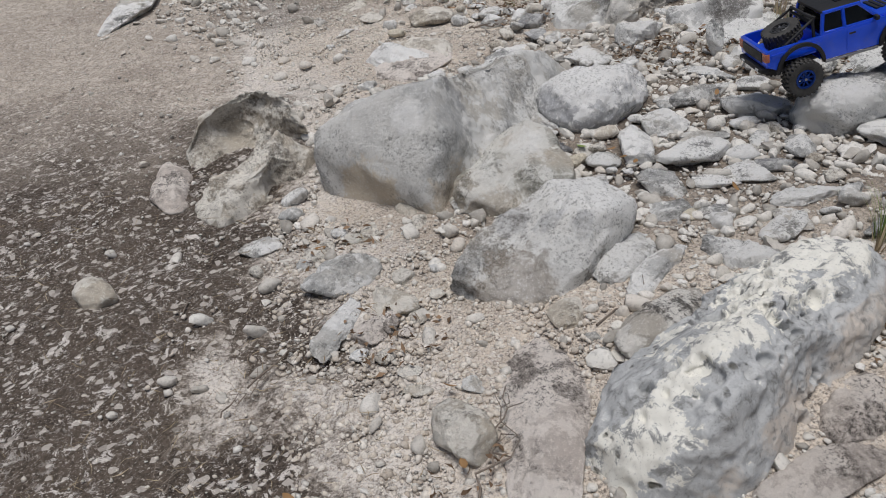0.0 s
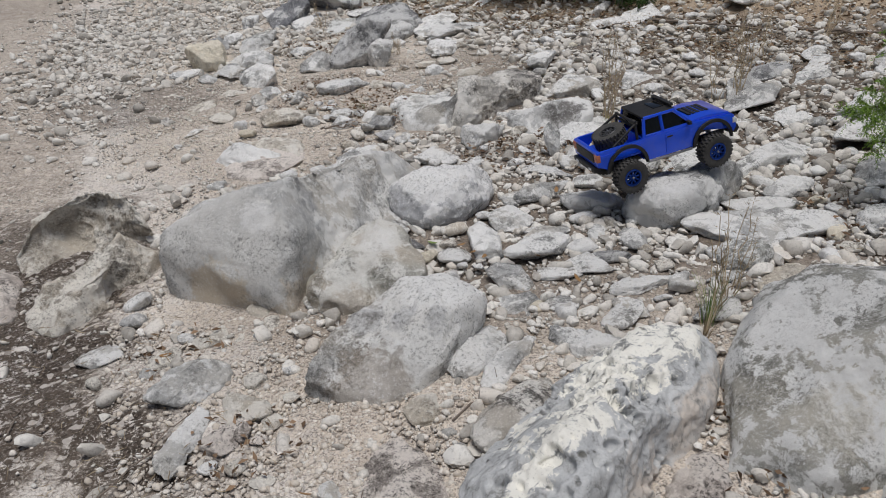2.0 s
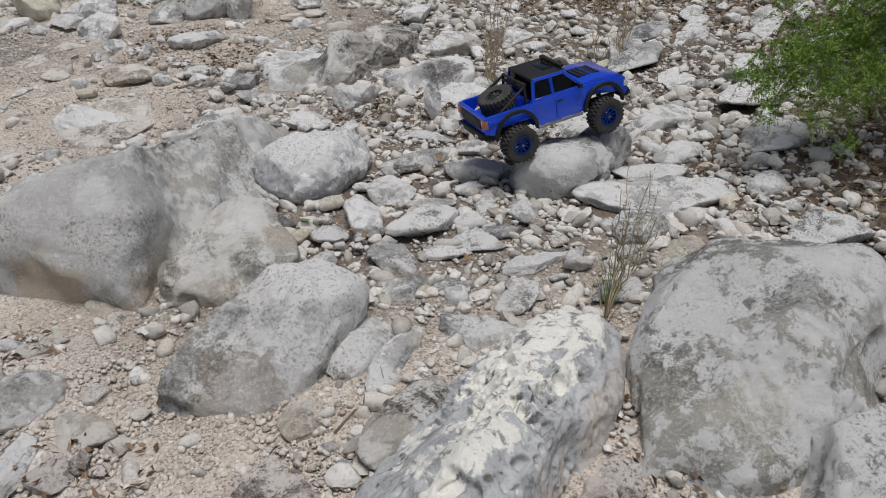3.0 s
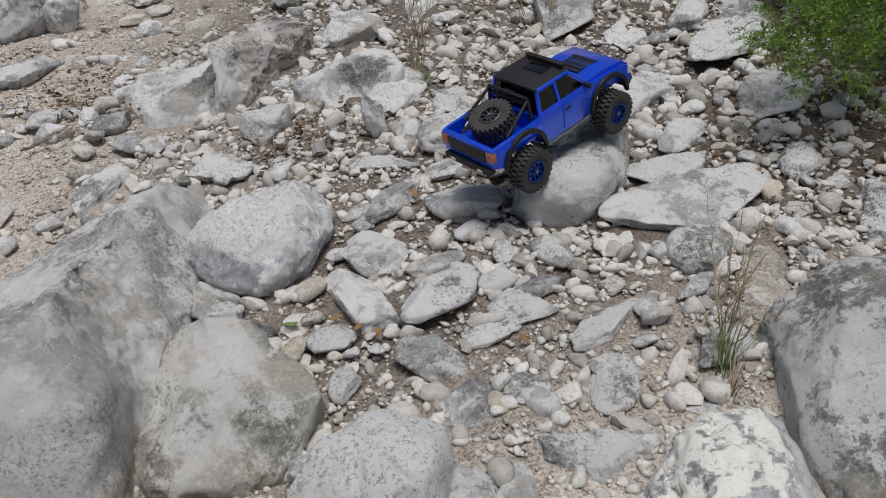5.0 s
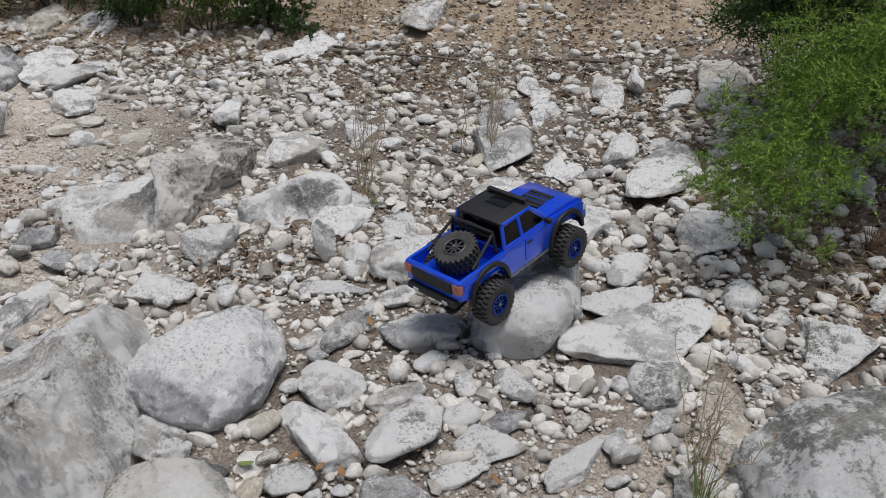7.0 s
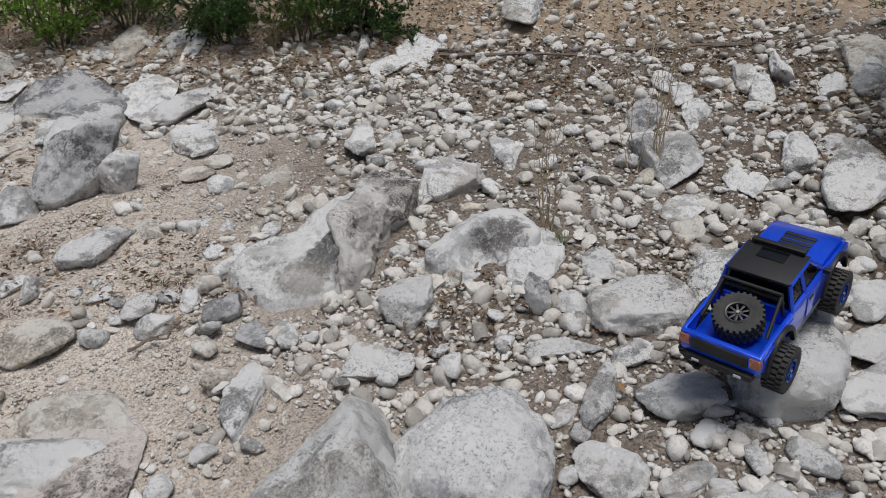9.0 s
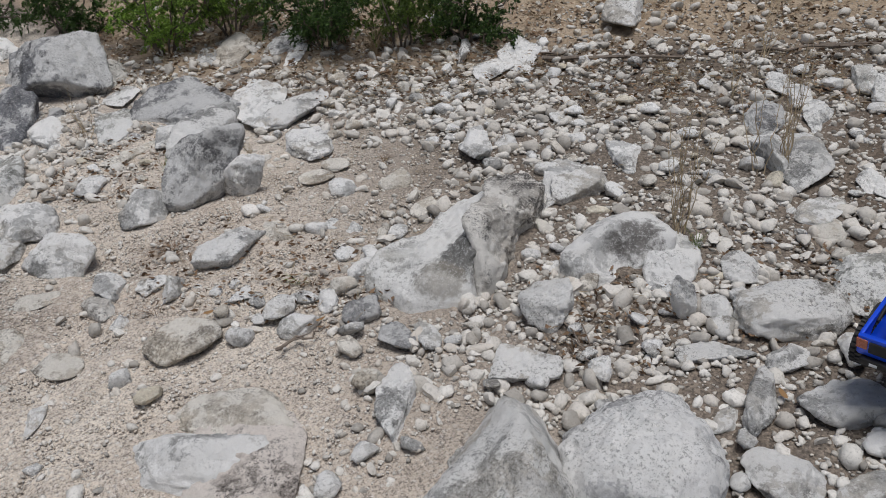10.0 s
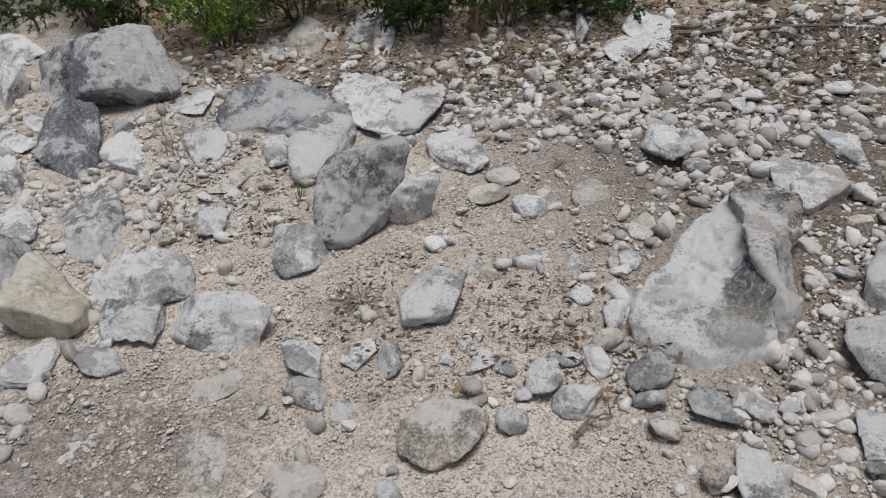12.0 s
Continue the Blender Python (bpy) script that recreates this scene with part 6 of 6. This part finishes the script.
# bushes along the foot of the bank, most in greens with shade painted in
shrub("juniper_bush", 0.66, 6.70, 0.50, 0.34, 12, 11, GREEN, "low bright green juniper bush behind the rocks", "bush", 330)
shrub("juniper_bush", 0.30, 7.25, 0.55, 0.34, 10, 12, SHADED, "shaded green juniper bush at the bank's foot", "bush", 330)
shrub("juniper_bush", 1.02, 6.60, 0.90, 0.40, 12, 13, HALF_SHADED, "half-shaded green juniper bush at the bank's foot", "bush", 330)
shrub("juniper_bush", 1.36, 6.10, 0.70, 0.36, 13, 14, SHADED, "shaded dark green shrub at the bank's foot", "bush", 330)
shrub("juniper_bush", 1.66, 5.80, 0.50, 0.32, 11, 15, HALF_SHADED, "half-shaded mid green shrub at the bank's foot", "bush", 330)
shrub("juniper_bush", 1.95, 5.58, 0.45, 0.30, 12, 16, SHADED, "shaded dark green shrub at the bank's foot", "bush", 330)
shrub("juniper_bush", 0.85, 7.7, 1.4, 0.6, 10, 17, SHADED, "tall shaded juniper shrub up the bank", "bush", 200)
shrub("juniper_bush", 1.65, 7.0, 1.2, 0.55, 10, 18, SHADED, "tall shaded juniper shrub up the bank", "bush", 200)
shrub("juniper_bush", -0.15, 7.9, 0.8, 0.5, 8, 19, SHADED, "low green juniper shrub far up the bed", "bush", 200)
shrub("juniper_bush", 3.75, 4.75, 0.9, 0.5, 9, 20, SHADED, "shaded juniper shrub on the earth bank", "bush", 200)


def tuft(name, x, y, blades, height, spread, seed, mat, label, thin=0.0035, stalks=0):
    """A tuft of grass: bent tapering blades from one root."""
    rng = np.random.default_rng(seed)
    z0 = ground_z(x, y)
    pts, faces = [], []
    for k in range(blades):
        a, h = rng.uniform(0, 6.283), height * rng.uniform(0.45, 1.0)
        lean = spread * rng.uniform(0.1, 1.0)
        out, side = np.array((math.cos(a), math.sin(a), 0)), np.array((-math.sin(a), math.cos(a), 0))
        root = out * rng.uniform(0, 0.018)
        for i in range(6):
            s = i / 5
            c = root + out * lean * s * s + np.array((0, 0, h * (s - 0.25 * s * s * (lean / max(height, 0.01)))))
            w = thin * (1 - 0.92 * s) / 2
            pts += [c - side * w, c + side * w]
            if i:
                j = len(pts)
                faces.append((j - 4, j - 3, j - 1, j - 2))
    ob = new(name, quick_mesh(name, pts, faces, mat))
    ob.matrix_world = pose(x, y, z0 - 0.012)
    return tagged(ob, label, "grass")


def weed(x, y, count, height, seed, spread=0.06, heads=True):
    """Dry seeding stalks: thin stems with side sprigs."""
    rng = np.random.default_rng(seed)
    thing = new("dry_weed")
    thing.matrix_world = pose(x, y, ground_z(x, y) - 0.01)
    tagged(thing, "tall thin dry weed stalks among the stones", "weed")
    for k in range(count):
        top = (rng.normal() * spread, rng.normal() * spread, height * rng.uniform(0.6, 1.0))
        pts = wander((rng.normal() * 0.012, rng.normal() * 0.012, 0), top, rng, 8, 0.015)
        stalk = part("stalk", limb(bmesh.new(), pts, 0.0022, 0.0009, 5), STRAWSTEM, thing)
        if heads:
            c, ax = [], []
            for p in pts[3:]:
                for q in range(5):
                    way = rng.normal(size=3) * (1, 1, 0.5) + (0, 0, 0.8)
                    c.append(np.array(p) + way / np.linalg.norm(way) * 0.011)
                    ax.append(way)
            pp, ff = leaves(np.array(c), np.array(ax), 0.02, 0.002, rng)
            sprig = new("sprig", quick_mesh("sprig", pp, ff, STRAW))
            tagged(sprig, kind="stuff").parent = stalk
    return thing


STRAWSTEM = plain("straw_stem", (0.50, 0.40, 0.27), 0.8, wobble=0.3)
weed(1.34, 3.62, 12, 0.46, 31, 0.04)
weed(1.92, 3.66, 10, 0.50, 32, 0.05)
weed(1.17, 2.10, 7, 0.34, 33, 0.05)
weed(1.24, 2.16, 4, 0.30, 34, 0.06)
weed(1.86, 3.70, 4, 0.42, 35, 0.05)
weed(0.02, 5.9, 4, 0.26, 36, 0.04)
weed(2.28, 4.15, 4, 0.35, 37, 0.06)
weed(2.7, 4.3, 5, 0.4, 38, 0.08)
weed(0.5, 5.15, 3, 0.14, 39, 0.03)
tuft("grass_tuft", 1.13, 2.05, 34, 0.20, 0.08, 41, GRASS, "green and straw-coloured grass tuft beside a boulder")
tuft("grass_tuft", 1.10, 2.00, 22, 0.17, 0.10, 42, STRAW, "dry straw grass tuft beside a boulder")
tuft("grass_tuft", 1.33, 3.55, 40, 0.10, 0.05, 43, GRASS, "small green grass tuft under dry stalks")
tuft("grass_tuft", 0.20, 5.33, 22, 0.10, 0.05, 44, GRASS, "small bright green weed beside a dark stone")
tuft("grass_tuft", 1.50, 5.82, 60, 0.26, 0.22, 45, STRAW, "clump of dry arching grass under the bushes", 0.005)
tuft("grass_tuft", 0.03, 4.74, 260, 0.06, 0.20, 46, DEAD, "flattened brown dead grass tuft on sand", 0.0025)
tuft("grass_tuft", 0.28, 4.28, 30, 0.05, 0.07, 47, GRASS, "small withered green weed in the gravel")
tuft("grass_tuft", 0.72, 2.07, 26, 0.06, 0.13, 48, STRAW, "bleached dry grass between two stones", 0.003)
tuft("grass_tuft", 0.0, 5.95, 24, 0.12, 0.06, 49, STRAW, "dry straw grass tuft in sand")
tuft("grass_tuft", 2.20, 2.55, 90, 0.16, 0.16, 50, DEAD, "brown dead brush under the juniper", 0.003)
tuft("grass_tuft", 2.35, 2.35, 90, 0.18, 0.18, 51, DEAD, "brown dead brush under the juniper", 0.003)
tuft("grass_tuft", 2.45, 2.75, 90, 0.16, 0.18, 52, DEAD, "brown dead brush under the juniper", 0.003)
tuft("grass_tuft", 2.30, 2.18, 70, 0.20, 0.14, 53, STRAW, "dry tan grass tuft under the juniper", 0.003)
for k, (x, y) in enumerate(((-0.05, 4.81), (0.32, 4.25), (0.94, 4.82), (1.0, 4.61), (-0.14, 4.41), (0.53, 4.97), (-0.11, 6.2), (0.72, 3.46), (2.13, 2.43), (1.9, 2.42), (2.3, 2.3))):
    tuft("grass_tuft", x, y, 34, 0.05, 0.11, 160 + k, DEAD if k % 3 else STRAW, "flattened brown dry grass between the stones", 0.0024)
tuft("grass_tuft", 0.66, 4.72, 20, 0.05, 0.07, 54, DEAD, "withered brown weed on sand")
tuft("grass_tuft", 0.75, 4.95, 30, 0.06, 0.10, 55, DEAD, "withered brown weed on sand")


def stick(x0, y0, x1, y1, thick, seed, lift=0.006, label="thin weathered grey stick lying on the ground"):
    rng = np.random.default_rng(seed)
    pts = []
    for x, y, _ in wander((x0, y0, 0), (x1, y1, 0), rng, 9, 0.03):
        pts.append((x, y, ground_z(x, y) + lift + thick + 0.006 * abs(rng.normal())))
    bm = limb(bmesh.new(), pts, thick, thick * 0.45, 6)
    for k in (3, 5, 7):
        a = Vector(pts[k])
        d = Vector((rng.normal(), rng.normal(), abs(rng.normal()) * 0.3)).normalized()
        limb(bm, [a, a + d * 0.02, a + d * 0.045], thick * 0.5, thick * 0.25, 5)
    me = bpy.data.meshes.new("stick")
    bm.to_mesh(me)
    bm.free()
    me.materials.append(TWIG)
    return tagged(new("stick", me), label, "stick")


stick(-0.36, 1.68, -0.19, 1.99, 0.0028, 1)
stick(-0.40, 1.60, -0.33, 1.72, 0.0022, 2)
stick(0.17, 1.34, 0.22, 1.63, 0.003, 3)
stick(0.19, 1.40, 0.225, 1.62, 0.002, 4)
stick(-0.45, 1.40, -0.50, 1.55, 0.0025, 5)
stick(0.43, 1.82, 0.62, 1.97, 0.0028, 6)
stick(-0.62, 1.99, -0.65, 2.19, 0.002, 7)
stick(0.07, 3.99, 0.20, 3.98, 0.0055, 8)
stick(0.76, 3.55, 0.68, 3.30, 0.003, 9)
stick(0.79, 3.52, 0.72, 3.34, 0.0025, 10)
stick(2.05, 5.10, 2.55, 4.55, 0.012, 11, label="grey dead branch lying along the litter")
stick(2.6, 4.55, 3.2, 3.95, 0.010, 12, label="grey dead branch lying along the litter")
stick(2.98, 4.2, 3.4, 3.7, 0.008, 13, label="grey dead branch lying along the litter")
stick(1.85, 5.25, 2.35, 5.02, 0.008, 14, label="grey dead branch lying along the litter")
stick(0.10, 2.35, 0.30, 2.42, 0.0025, 15)
stick(2.15, 2.9, 2.5, 2.6, 0.005, 16)
stick(2.0, 3.4, 2.4, 3.2, 0.005, 17)
stick(0.33, 3.05, 0.42, 2.80, 0.004, 18)


def litter(name, count, seed, spots, mat, length, width, label, category):
    """Fallen leaves or twigs strewn about spots of (x, y, radius)."""
    rng = np.random.default_rng(seed)
    total = sum(r * r for _, _, r in spots)
    c = []
    for x, y, r in spots:
        n = int(count * r * r / total)
        a, d = rng.uniform(0, 6.283, n), r * np.sqrt(rng.uniform(0, 1, n))
        c.append(np.c_[x + d * np.cos(a), y + d * np.sin(a)])
    c = np.concatenate(c)
    z = ground_base(c[:, 0], c[:, 1]) + rng.uniform(0.004, 0.026, len(c))
    axes = rng.normal(size=(len(c), 3)) * (1, 1, 0.3)
    p, f = leaves(np.c_[c, z], axes, length, width, rng, 0.35)
    return tagged(new(name, quick_mesh(name, p, f, mat)), label, category, kind="stuff")


BANK_FOOT = [(0.4 + 0.42 * k, 6.75 - 0.50 * k, 0.42) for k in range(8)] + [(0.8 + 0.45 * k, 7.1 - 0.46 * k, 0.45) for k in range(7)]
UNDER_TREE = [(2.2, 2.3, 0.3), (2.45, 2.0, 0.4), (2.35, 2.4, 0.35), (2.6, 2.75, 0.5), (2.9, 3.2, 0.6), (2.3, 2.0, 0.35)]
HOLLOWS = [(1.0, 3.6, 0.25), (0.85, 3.45, 0.2), (1.75, 2.45, 0.2), (0.95, 1.75, 0.12), (1.05, 1.5, 0.15), (-0.28, 2.25, 0.15), (0.15, 4.55, 0.3), (0.35, 4.2, 0.25), (0.05, 5.5, 0.3), (1.3, 3.3, 0.3), (0.15, 1.4, 0.1), (-0.05, 1.85, 0.15)]
litter("dead_leaves", 5500, 71, BANK_FOOT + UNDER_TREE, DEAD, 0.034, 0.014, "brown dead leaves strewn along the foot of the bank", "leaf litter")
litter("dead_leaves", 1500, 72, HOLLOWS, DEAD, 0.026, 0.010, "brown dead leaves caught between stones", "leaf litter")
litter("twig_litter", 13000, 73, BANK_FOOT + UNDER_TREE, STRAW, 0.075, 0.0028, "thin dry twigs and needles strewn under bushes", "twigs")
litter("twig_litter", 2200, 74, HOLLOWS + [(-0.9, 2.0, 0.8), (-0.4, 1.6, 0.5), (0.6, 4.6, 0.6), (1.6, 4.6, 0.8)], STRAW, 0.05, 0.002, "thin dry twigs and straw on the soil", "twigs")


def fallen_leaf(x, y, seed, size=0.017, mat=None, label="curled orange-brown fallen leaf on the stones"):
    rng = np.random.default_rng(seed)
    pts, faces = [], []
    for i in range(7):
        s = i / 6 * 2 - 1
        w = 0.42 * size * (1 - s * s) ** 0.6 + 0.0004
        zz = 0.25 * size * s * s
        pts += [(s * size, -w, zz + 0.3 * w), (s * size, 0, zz), (s * size, w, zz + 0.3 * w)]
        if i:
            j = len(pts)
            faces += [(j - 6, j - 5, j - 2, j - 3), (j - 5, j - 4, j - 1, j - 2)]
    ob = new("fallen_leaf", quick_mesh("fallen_leaf", pts, faces, mat or FALLEN))
    ob.matrix_world = pose(x, y, ground_z(x, y) + 0.022, rng.normal() * 15, rng.normal() * 15, rng.uniform(0, 360))
    return tagged(ob, label, "leaf", "fallen leaves")


for k, (x, y) in enumerate(((-0.30, 2.24), (0.10, 1.64), (0.14, 1.42), (0.56, 2.66), (0.59, 2.60), (0.86, 2.35), (-0.02, 4.28), (0.23, 4.02), (0.95, 2.98), (0.78, 2.52), (-0.19, 1.36), (0.62, 2.56), (1.55, 2.42))):
    fallen_leaf(x, y, 200 + k)
fallen_leaf(0.47, 2.70, 230, 0.018, GRASS, "fresh yellow-green leaf lying on a grey stone")
